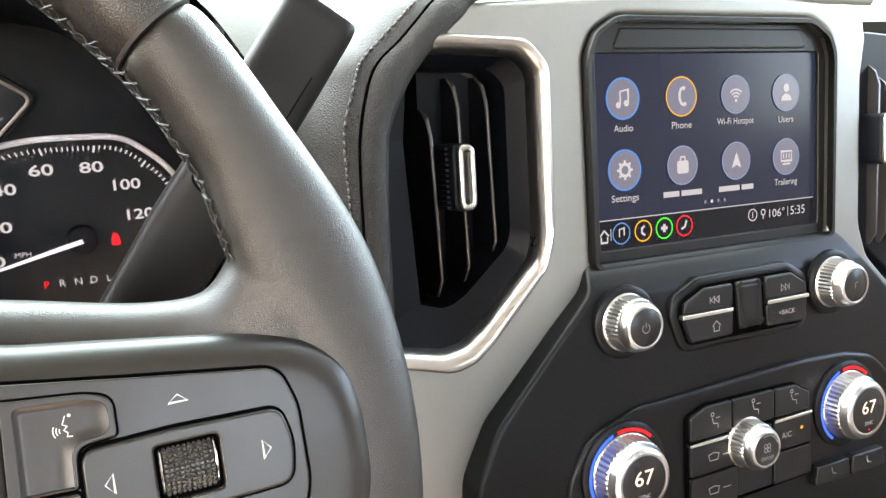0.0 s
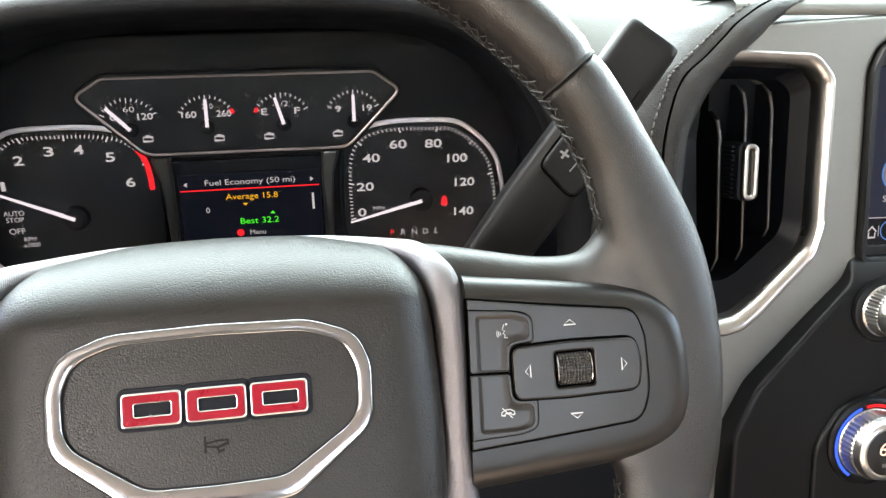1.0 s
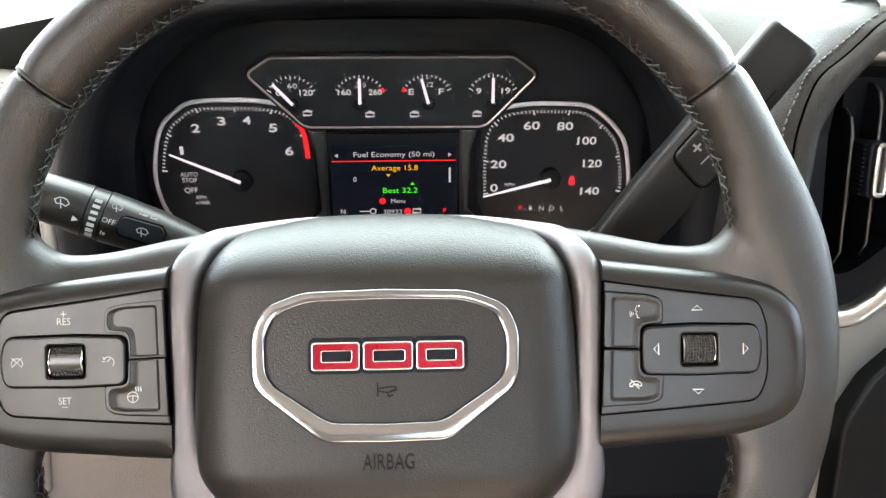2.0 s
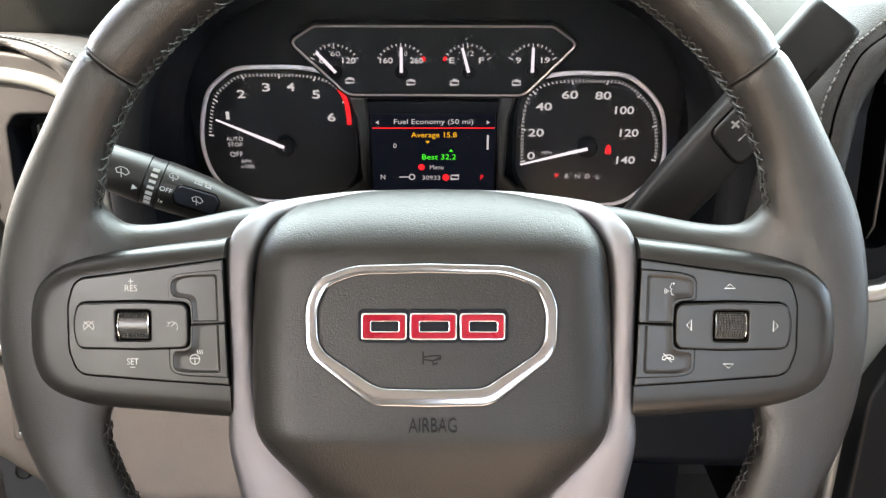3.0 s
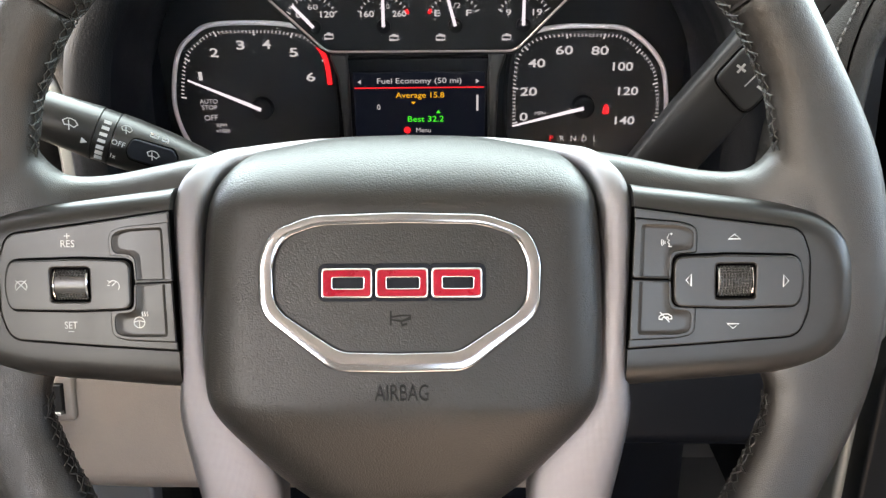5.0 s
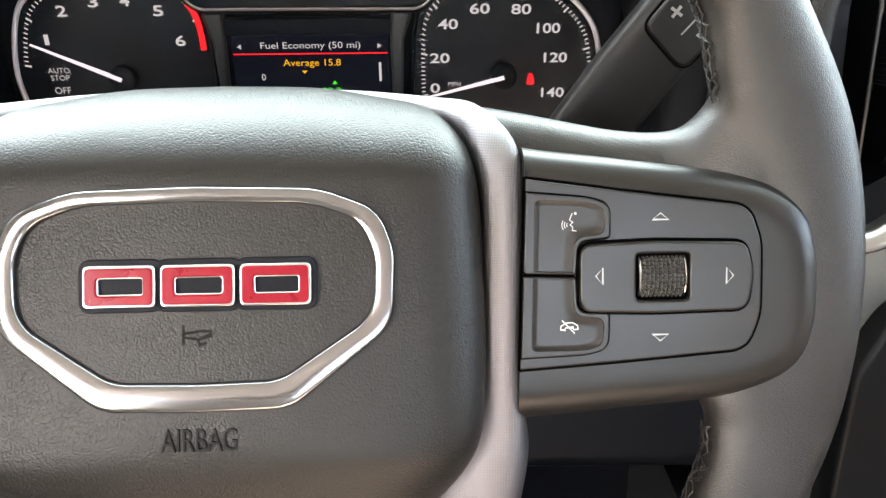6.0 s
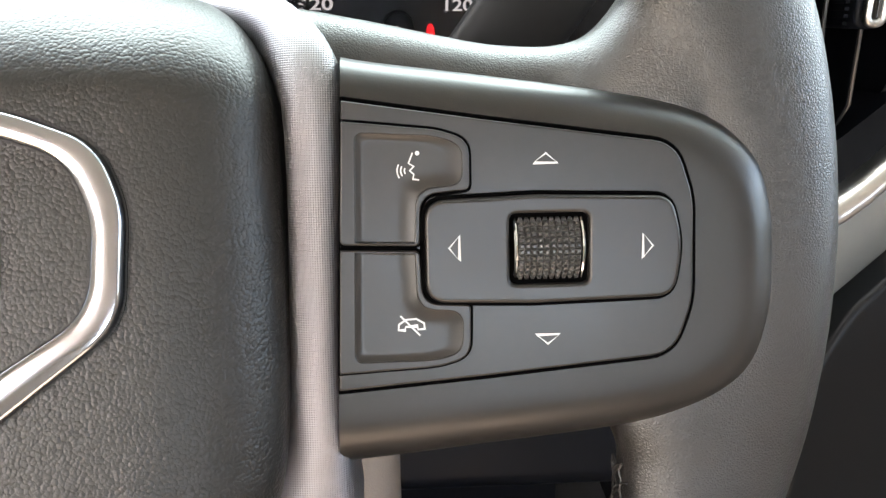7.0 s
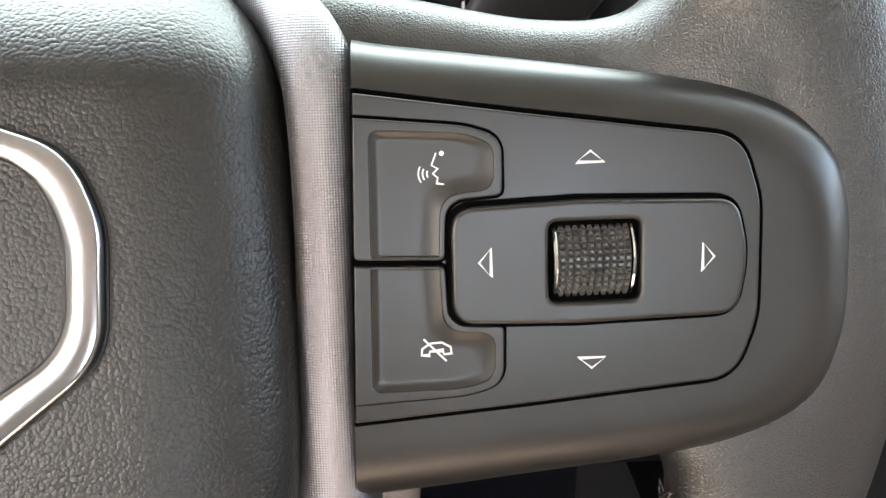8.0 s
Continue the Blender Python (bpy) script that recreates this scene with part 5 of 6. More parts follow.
# red zone
red = []
for i in range(11):
    a = 45 - 27 * i / 10
    r = ray_to(tach_ol, TX, TZ, a) - 0.0058
    red.append((TX + r * math.cos(radians(a)), TZ + r * math.sin(radians(a))))
part("red_zone", ribbon([red], 0.0036, YP - 0.0001), GLOW_RED, tach, "red zone band", smooth=0)
for s, x, z in (("1", -162.6, 22.0), ("2", -150, 39), ("3", -130.4, 44.2), ("4", -111.4, 44.6), ("5", -92.2, 38.6), ("6", -81.4, 20.6)):
    lettering(s, x * 0.001, z * 0.001, 0.0062, YP, GLOW_WHITE, tach, "figure", width=0.0028 if s == "1" else 0.0062, bold=0.00016)
for s, x, z, h in (("AUTO", -159.3, 3.0, 0.0034), ("STOP", -159.3, -1.6, 0.0034), ("OFF", -159.2, -9.6, 0.0042), ("RPM", -152, -15.6, 0.003), ("x1000", -151.5, -19.8, 0.003)):
    lettering(s, x * 0.001, z * 0.001, h, YP, GLOW_DIM, tach, "lettering")
for s, x, z in (("0", 75.7, -11.0), ("20", 78.8, 8.1), ("40", 83.9, 29), ("60", 103.5, 38.2), ("80", 129.1, 37.6), ("100", 146.6, 26), ("120", 152, 7.8), ("140", 151.4, -14.6)):
    lettering(s, x * 0.001, z * 0.001, 0.0060, YP, GLOW_WHITE, speedo, "figure", width={1: 0.0062, 2: 0.0124, 3: 0.0148}[len(s)], bold=0.00016)
lettering("MPH", 0.0880, -0.0085, 0.0030, YP, GLOW_DIM, speedo, "lettering")
for i, s in enumerate("PRNDL"):
    lettering(s, 0.0972 + i * 0.0083, -0.0279 - i * 0.0002, 0.0042, YP, GLOW_RED if i == 0 else GLOW_DIM, speedo, "gear_letter")
part("belt_lamp", poly(rounded(mm([(134.0, -9.4), (139.4, -9.4), (138.6, -4.2), (137.6, -2.0), (135.6, -2.0), (134.8, -4.2)]), 0.001, 3), YP), GLOW_RED, speedo, "red belt warning lamp", smooth=0)


def needle(face, cx, cz, tx, tz, w0=0.0014, w1=0.0005, hub=0.0085, y=-0.006):
    d = Vector((tx - cx, tz - cz)).normalized()
    nn = Vector((-d.y, d.x))
    bm = bmesh.new()
    pts = [(cx + nn.x * w0, cz + nn.y * w0), (tx + nn.x * w1, tz + nn.y * w1), (tx - nn.x * w1, tz - nn.y * w1), (cx - nn.x * w0, cz - nn.y * w0)]
    plate(pts, y, y + 0.0012, 0, bm=bm)
    part("needle", bm, GLOW_NEEDLE, face, "slim white needle", smooth=0)
    part("needle_hub", lathe([(hub, YP), (hub * 0.95, y + 0.001), (hub * 0.8, y + 0.0003), (hub * 0.55, y + 0.0002), (0.0001, y + 0.0002)], 28, "y", (cx, cz)), BLACK_PLASTIC, face)


needle(tach, TX, TZ, -0.1705, 0.0203)
needle(speedo, SX, SZ, 0.0668, -0.0164)

# upper row of small gauges
GP = rounded(mm([(-106.5, 80), (-88.5, 91), (86.5, 90.4), (104, 78), (67, 40.6), (-66.5, 41.2)]), [0.004, 0.010, 0.010, 0.004, 0.014, 0.014], 5)
gauges = part("gauge_panel", plate(GP, -0.0080, 0.010, 0.001), DIAL_BLACK, cluster, "hexagonal panel of four small gauges")
part("gauge_rim", tube([(x, -0.0086, z) for x, z in offset(GP, -0.0006)], 0.0009, 8, closed=True), GAUGE_RIM, gauges, "thin bright rim")
part("gauge_shelf", plate(offset(GP, -0.0035), -0.0066, 0.010, 0.001), BLACK_PLASTIC, gauges)
YG = -0.0084
for gx, l0, l1, mid, red_a, tip, left, right in ((-75.2, "0", "120", "60", None, (-8.4, 6.6), -0.0094, 0.0108), (-25.4, "160", "260", "210", 1, (0.2, 8.2), -0.0112, 0.0114), (24.0, "E", "F", "1/2", 0, (-2.6, 8.0), -0.0116, 0.0104), (72.4, "9", "19", "", None, (0.0, 8.0), -0.0104, 0.0096)):
    cx, cz = gx * 0.001, 0.0585
    bm = bmesh.new()
    for i in range(13):
        a = 150 - 120 * i / 12
        c, s = math.cos(radians(a)), math.sin(radians(a))
        r, l = 0.0205, 0.0022 if i % 6 else 0.0036
        ribbon([[(cx + c * (r - l), cz + s * (r - l)), (cx + c * r, cz + s * r)]], 0.0007, YG, bm)
    tagged(part("scale", bm, GLOW_WHITE, gauges, smooth=0), kind="stuff")
    if red_a is not None:
        c0 = 156 if red_a == 0 else 34
        part("red_mark", ribbon([arc(cx, cz, 0.0192, c0, c0 - 10, 4)], 0.0022, YG - 0.0001), GLOW_RED, gauges, smooth=0)
    for word, wx in ((l0, left), (l1, right)):
        lettering(word, cx + wx, cz + 0.0080, 0.0042, YG, GLOW_WHITE, gauges, "figure", width={1: 0.0040, 2: 0.0066, 3: 0.0098}[len(word)], bold=0.00010)
    if mid:
        lettering(mid, cx + 0.001, cz + 0.0130, 0.0036, YG, GLOW_DIM, gauges, "figure", width=0.0072)
    tx, tz = cx + tip[0] * 0.001 * 1.55, cz + tip[1] * 0.001 * 2.2
    needle(gauges, cx + (0.0009 if tip[0] < 0 else 0.0), cz - 0.0005, tx, tz, 0.0012, 0.0010, 0.0052, YG - 0.003)
# small signs under the gauges
for cx, cz in ((-64.5, 51.4), (-18.5, 50), (14.4, 49.8), (61.0, 49.6)):
    bm = ribbon([mm([(cx - 3, cz - 1.6), (cx + 3, cz - 1.6), (cx + 3, cz + 1.2), (cx - 3, cz + 1.2), (cx - 3, cz - 1.6)]), mm([(cx - 1.4, cz + 2.2), (cx + 1.4, cz + 2.2)])], 0.0008, YG)
    part("gauge_sign", bm, GLOW_DIM, gauges, smooth=0)

# driver screen
bezel = part("screen_bezel", plate(rounded(mm(rect(-58, -48, 53, 34)), 0.004, 4), -0.002, 0.010, 0.0015, holes=[mm(rect(-50.5, -42, 46.5, 23.5))]), BLACK_PLASTIC, cluster, "dark screen frame")
dscreen = part("driver_screen", plate(mm(rect(-50.5, -42, 46.5, 23.5)), 0.001, 0.010, 0), SCREEN_DARK, cluster, "small dark driver screen showing fuel economy", smooth=0)
for sx, ox in ((1, 0.0), (-1, -4.5)):
    pts = [(sx * a + (ox if sx < 0 else 0), b) for a, b in ((49, 38), (62, 38), (56.5, 21), (54.5, -28), (64, -37), (76, -41), (76, -50), (49, -50), (48.6, -10), (48, 22))]
    pts = mm(pts)
    pts = pts if area(pts) > 0 else pts[::-1]
    part("pillar", plate(rounded(pts, 0.003, 4), -0.0052, 0.004, 0.0022), PILLAR_GREY, cluster, "grey moulded pillar beside the driver screen", smooth=60)
YS = 0.0006
lettering("Fuel Economy (50 mi)", -0.0018, 0.0164, 0.0040, YS, GLOW_WHITE, dscreen, "lettering", width=0.062)
part("screen_line", ribbon([mm([(-50, 11.8), (46, 11.8)])], 0.0008, YS), GLOW_RED, dscreen, smooth=0)
lettering("Average 15.8", -0.0016, 0.0056, 0.0042, YS, GLOW_AMBER, dscreen, "lettering", width=0.036)
lettering("Best 32.2", 0.0024, -0.0120, 0.0044, YS, GLOW_GREEN, dscreen, "lettering", width=0.027)
lettering("Menu", 0.0004, -0.0207, 0.0036, YS, GLOW_DIM, dscreen, "lettering")
lettering("0", -0.0326, -0.0027, 0.0040, YS, GLOW_WHITE, dscreen, "figure")
part("menu_mark", disc(-0.0118, -0.0206, 0.0026, YS, 16), GLOW_RED, dscreen, smooth=0)
part("average_mark", poly(mm([(-8.4, 1.2), (-4.8, 1.2), (-6.6, -0.8)]), YS), GLOW_AMBER, dscreen, smooth=0)
part("best_mark", poly(mm([(10.2, -7.6), (13.6, -7.6), (11.9, -5.4)]), YS), GLOW_GREEN, dscreen, smooth=0)
part("scroll_bar", ribbon([mm([(41, 6), (41, -6)])], 0.0016, YS), GLOW_WHITE, dscreen, smooth=0)
for x, sgn in ((-46, -1), (41, 1)):
    part("arrow", poly(mm([(x - sgn * 1.2, 14.6), (x - sgn * 1.2, 18), (x + sgn * 1.4, 16.3)]), YS), GLOW_DIM, dscreen, smooth=0)
lettering("N", -0.0430, -0.0290, 0.0040, YS, GLOW_DIM, dscreen, "lettering")
lettering("30933", -0.0040, -0.0296, 0.0036, YS, GLOW_DIM, dscreen, "lettering", width=0.0145)
part("key_sign", ribbon([mm([(-30, -29), (-22, -29)]), arc(-0.0195, -0.029, 0.0022, 0, 360, 12)], 0.0009, YS), GLOW_DIM, dscreen, smooth=0)
part("red_lamp", disc(0.0078, -0.0294, 0.0028, YS, 14), GLOW_RED, dscreen, smooth=0)
lettering("P", 0.0370, -0.0292, 0.0038, YS, GLOW_RED, dscreen, "lettering")
part("bar_sign", ribbon([mm([(12, -30.8), (18, -30.8), (18, -27.6), (12, -27.6), (12, -30.8)])], 0.0009, YS), GLOW_DIM, dscreen, smooth=0)

# clear cover over the dials
lens = part("clear_cover", plate(rounded([(-0.194, -0.078), (0.194, -0.078), (0.194, 0.040), (0.182, 0.076), (0.138, 0.110), (-0.138, 0.110), (-0.182, 0.076), (-0.194, 0.040)], 0.02, 4), -0.0180, -0.0165, 0), CLUSTER_LENS, cluster, "clear plastic cover", smooth=0)
lens.visible_shadow = False

# ---- centre stack: display, audio controls, climate controls ----
display = thing("touch_display", "lit touch display showing round icons on dark blue", "display", STACK)
hole = rounded(mm(rect(-87, -58, 87, 52)), 0.002, 3)
bz_out = rounded(mm([(-96, -68), (96, -68), (97, 50), (92, 63), (76, 72), (-76, 72), (-91, 63), (-97, 50)]), [0.006, 0.006, 0.02, 0.012, 0.02, 0.02, 0.012, 0.02], 5)
bm = bmesh.new()
rim2 = rounded(mm([(-93, -66), (93, -66), (94, 49), (89.5, 60.5), (75, 69), (-75, 69), (-89, 60.5), (-94, 49)]), [0.006, 0.006, 0.02, 0.012, 0.02, 0.02, 0.012, 0.02], 5)
skin(bm, [[(x, 0.03, z) for x, z in bz_out], [(x, -0.005, z) for x, z in bz_out], [(x, -0.0062, z) for x, z in offset(bz_out, 0.0008)], [(x, -0.0060, z) for x, z in rim2]], True)
part("bezel", bm, BEZEL_BLACK, display, "black bezel", smooth=40)
bm = plate(rim2, 0.0005, 0.02, 0.0008, holes=[hole])
part("inner_bezel", bm, BEZEL_BLACK, display, "recessed black inner bezel", smooth=40)
part("upper_ledge", plate(rounded(mm([(-76, 54), (76, 54), (70, 66), (-70, 66)]), 0.003, 4), -0.0002, 0.005, 0.0015, deep=0.0008), BEZEL_BLACK, display, "shallow ledge over the screen")
glass = part("screen", plate(mm(rect(-87, -58, 87, 52)), 0.003, 0.012, 0), SCREEN_NAVY, display, "dark blue lit screen", smooth=0)
Y0 = 0.0026
part("bottom_bar", poly(mm(rect(-87, -58, 87, -41.5)), Y0), SCREEN_BAR, glass, smooth=0)
part("bar_line", ribbon([mm([(-86, -40.8), (85, -40.8)])], 0.0006, Y0 - 0.0002), GLOW_DIM, glass, smooth=0)
YI, YJ = Y0 - 0.0002, Y0 - 0.0005


def app_icon(cx, cz, word, sign, ring, wide, readable=True):
    icon = part("icon", disc(cx, cz, 0.0110, YI, 36), ICON_LILAC, glass, smooth=0)
    part("icon_ring", ribbon([arc(cx, cz, 0.0113, 0, 360, 36)], 0.0012 if ring == "blue" else 0.0007, YI - 0.0001), {"blue": ICON_BLUE, "amber": GLOW_AMBER, "pale": ICON_PALE}[ring], icon, smooth=0)
    bm = bmesh.new()

    def ln(pts, w=1.0):
        ribbon([[(cx + a * 0.001, cz + b * 0.001) for a, b in pts]], w * 0.001, YJ, bm)
    if sign == "note":
        ln([(-2, -3.4), (-2, 4), (3.6, 5), (3.6, -2.6)])
        disc(cx - 0.0034, cz - 0.0036, 0.0018, YJ, 12, bm)
        disc(cx + 0.0022, cz - 0.0026, 0.0018, YJ, 12, bm)
    elif sign == "phone":
        ln([(1.6, 5.2), (-0.6, 4.2), (-1.6, 1.6), (-1.5, -1.8), (-0.2, -4.2), (2.2, -5)], 1.8)
        ln([(0.8, 5.2), (2.6, 4.2)], 2.2)
        ln([(1.4, -5), (3.2, -3.8)], 2.2)
    elif sign == "waves":
        for r in (2.6, 4.6, 6.6):
            ribbon([arc(cx, cz - 0.0036, r * 0.001, 45, 135, 10)], 0.001, YJ, bm)
        disc(cx, cz - 0.0036, 0.0010, YJ, 12, bm)
    elif sign == "bust":
        disc(cx, cz + 0.0030, 0.0026, YJ, 18, bm)
        poly([(cx + a * 0.001, cz + b * 0.001) for a, b in ((-4.6, -5), (4.6, -5), (4.0, -2.4), (1.6, -0.8), (-1.6, -0.8), (-4.0, -2.4))], YJ, bm)
    elif sign == "gear":
        ribbon([arc(cx, cz, 0.0034, 0, 360, 24)], 0.0018, YJ, bm)
        for k in range(8):
            c, s = math.cos(k * math.pi / 4), math.sin(k * math.pi / 4)
            ln([(4 * c, 4 * s), (5.6 * c, 5.6 * s)], 1.5)
    elif sign == "square":
        poly(rounded([(cx + a * 0.001, cz + b * 0.001) for a, b in rect(-4.4, -4.8, 4.4, 2.8)], 0.0016, 4), YJ, bm)
        ln([(-2, 2.8), (-1.4, 5), (1.4, 5), (2, 2.8)], 1.0)
    elif sign == "arrow":
        poly([(cx + a * 0.001, cz + b * 0.001) for a, b in ((0, 5.6), (4, -4.4), (0, -2.6), (-4, -4.4))], YJ, bm)
    else:
        ln([(-4.6, -2.6), (-4.6, 3.4), (4.6, 3.4), (4.6, -2.6), (-4.6, -2.6)], 1.0)
        for k in (-2.4, 0, 2.4):
            ln([(k, -1.2), (k, 2.2)], 0.9)
        ln([(-3.4, -4.6), (3.4, -4.6)], 1.2)
    part("icon_sign", bm, GLOW_WHITE, icon, smooth=0)
    if readable:
        lettering(word, cx, cz - 0.0165, 0.0040, YI, GLOW_WHITE, glass, "caption", width=wide)
    else:
        n = len(word)
        total = sum(word) + (n - 1) * 1.6
        x = cx * 1000 - total / 2
        for w in word:
            part("caption_bar", poly(mm(rect(x, cz * 1000 - 18.2, x + w, cz * 1000 - 14.9)), YI), GLOW_DIM, glass, smooth=0)
            x += w + 1.6


for i, (word, sign, ring, wide, ok) in enumerate((("Audio", "note", "blue", 0.0135, True), ("Phone", "phone", "amber", 0.0150, True), ("Wi-Fi Hotspot", "waves", "pale", 0.0300, True), ("Users", "bust", "pale", 0.0130, True),
                                                  ("Settings", "gear", "blue", 0.0195, True), ((12, 16), "square", "pale", 0, False), ((17, 10), "arrow", "pale", 0, False), ("Trailering", "board", "pale", 0.0200, True))):
    app_icon((-67.4 + 42.6 * (i % 4)) * 0.001, (27.2 if i < 4 else -13.0) * 0.001, word, sign, ring, wide, ok)
for i in range(4):
    part("page_dot", disc(-0.0075 + i * 0.0052, -0.0362, 0.0011, YI, 12), GLOW_WHITE if i == 1 else ICON_LILAC, glass, smooth=0)
bm = ribbon([mm([(-86.4, -49.6), (-83.2, -46.4), (-80, -49.6)]), mm([(-85.4, -50), (-85.4, -53.2), (-81, -53.2), (-81, -50)])], 0.0010, YJ)
part("home_sign", bm, GLOW_WHITE, glass, smooth=0)
part("bar_divider", ribbon([mm([(-78.6, -45.6), (-78.6, -52.4)])], 0.0005, YJ), GLOW_DIM, glass, smooth=0)
for x, mat in ((-71.2, ICON_BLUE), (-55.4, GLOW_AMBER), (-39.8, GLOW_GREEN), (-24.4, GLOW_RED)):
    q = part("short_cut", ribbon([arc(x * 0.001, -0.0490, 0.0060, 0, 360, 30)], 0.0008, YJ), mat, glass, smooth=0)
    bm = bmesh.new()
    if mat is ICON_BLUE:
        ribbon([mm([(x - 1.4, -51), (x - 1.4, -46.6), (x + 2, -46), (x + 2, -50.4)])], 0.0008, YJ, bm)
    elif mat is GLOW_AMBER:
        ribbon([mm([(x + 1, -46.2), (x - 1, -47.6), (x - 1, -50.2), (x + 1.4, -51.8)])], 0.0013, YJ, bm)
    elif mat is GLOW_GREEN:
        ribbon([mm([(x - 2.4, -49), (x + 2.4, -49)]), mm([(x, -46.6), (x, -51.4)])], 0.0020, YJ, bm)
    else:
        ribbon([mm([(x + 1.6, -46), (x + 0.4, -49.6), (x - 2.4, -51)])], 0.0014, YJ, bm)
    part("short_cut_sign", bm, GLOW_WHITE, q, smooth=0)
lettering("106°", 0.0520, -0.0480, 0.0052, YJ, GLOW_WHITE, glass, "temperature", width=0.0135)
lettering("5:35", 0.0705, -0.0478, 0.0056, YJ, GLOW_WHITE, glass, "clock", width=0.0130)
part("bar_divider", ribbon([mm([(61.6, -44.8), (61.6, -51.2)])], 0.0005, YJ), GLOW_DIM, glass, smooth=0)
part("user_ring", ribbon([arc(0.0310, -0.0478, 0.0036, 0, 360, 24), mm([(31, -46), (31, -49.6)])], 0.0007, YJ), GLOW_WHITE, glass, smooth=0)
part("place_mark", ribbon([arc(0.0400, -0.0468, 0.0017, 0, 360, 16), mm([(40, -48.6), (40, -51)])], 0.0008, YJ), GLOW_WHITE, glass, smooth=0)

# black panel below the display
panel = thing("stack_panel", "matt black centre stack panel under the display", "panel", STACK)
PAN = rounded(mm([(-101, -64), (101, -64), (107, -77), (126, -96), (168, -137), (183, -168), (187, -330), (-187, -330), (-184, -168), (-169, -139), (-126, -96), (-106, -77)]),
              [0.006, 0.006, 0.02, 0.03, 0.03, 0.03, 0.002, 0.002, 0.03, 0.03, 0.03, 0.02], 6)


def pan_warp(x, z):
    t = max(0.0, min(1.0, (z + 0.090) / 0.024))
    return 0.012 * t * t - 0.004 * max(0.0, min(1.0, (-z - 0.11) / 0.05))


part("face", plate(PAN, -0.0170, 0.03, 0.003, warp=pan_warp), PANEL_BLACK, panel, smooth=50)
clim_ol = rounded(mm([(-130, -330), (-131, -178), (-116, -155), (-84, -143.5), (40, -138), (84, -140), (112, -146), (132, -165), (136, -330)]), [0.002, 0.03, 0.02, 0.03, 0.2, 0.05, 0.03, 0.03, 0.002], 6)
part("climate_face", plate(clim_ol, -0.0235, 0.0, 0.0025), PANEL_BLACK, panel, "slightly raised climate panel", smooth=50)


def knurl_knob(name, label, cx, cz, y_back, y_front, r0, r1, ribs=40):
    knob = thing(name, label, "knob", STACK)
    bm = bmesh.new()
    n = ribs * 2
    rings = []
    for f, rr, kn in ((0.0, r0 + 0.0008, 0.0), (0.07, r0 + 0.0008, 0.0), (0.11, r0 + 0.0002, 0.0), (0.13, r0 - 0.0004, 1.0), (0.60, r1 + (r0 - r1) * 0.50, 1.0), (0.64, r1 + (r0 - r1) * 0.30, 0.0), (0.68, r1 + (r0 - r1) * 0.36, 0.0), (0.82, r1 + 0.0003, 0.0), (0.92, r1 - 0.0005, 0.0), (0.98, r1 * 0.90, 0.0), (1.0, r1 * 0.84, 0.0), (0.99, r1 * 0.78, 0.0)):
        y = y_back + (y_front - y_back) * f
        rings.append([(cx + (rr + (0.0005 * kn if k % 2 else -0.0004 * kn)) * math.cos(2 * math.pi * k / n), y, cz + (rr + (0.0005 * kn if k % 2 else -0.0004 * kn)) * math.sin(2 * math.pi * k / n)) for k in range(n)])
    skin(bm, rings, True, cap0=True)
    part("grip", bm, KNOB_CHROME, knob, "knurled chrome grip", smooth=25)
    y = y_back + (y_front - y_back) * 0.97
    face = part("face", lathe([(r1 * 0.78, y + 0.004), (r1 * 0.78, y), (r1 * 0.75, y - 0.0003), (0.0001, y - 0.0004)], 40, "y", (cx, cz)), KNOB_FACE, knob, "black face")
    return knob, face, y - 0.0006


def collar(cx, cz, y, r):
    part("knob_collar", lathe([(r + 0.0050, y + 0.002), (r + 0.0048, y - 0.0006), (r + 0.0035, y - 0.0016), (r + 0.0008, y - 0.0016), (r + 0.0004, y + 0.001)], 48, "y", (cx, cz)), PANEL_BLACK, panel)


knob, face, yf = knurl_knob("volume_knob", "knurled chrome volume knob with a black face", -0.0872, -0.0945, -0.0195, -0.0370, 0.0156, 0.0131)
collar(-0.0872, -0.0945, -0.0195, 0.0156)
part("power_sign", ribbon([arc(-0.0872, -0.0950, 0.0024, 125, 415, 16), mm([(-87.2, -91.7), (-87.2, -94.6)])], 0.0005, yf), PRINT_GREY, face, smooth=0)
knob, face, yf = knurl_knob("tuning_knob", "knurled chrome tuning knob with a black face", 0.0755, -0.0930, -0.0195, -0.0370, 0.0156, 0.0131)
collar(0.0755, -0.0930, -0.0195, 0.0156)
part("tune_sign", ribbon([mm([(74.8, -95.0), (74.8, -91.4), (77.0, -91.0)])], 0.0005, yf), PRINT_GREY, face, smooth=0)

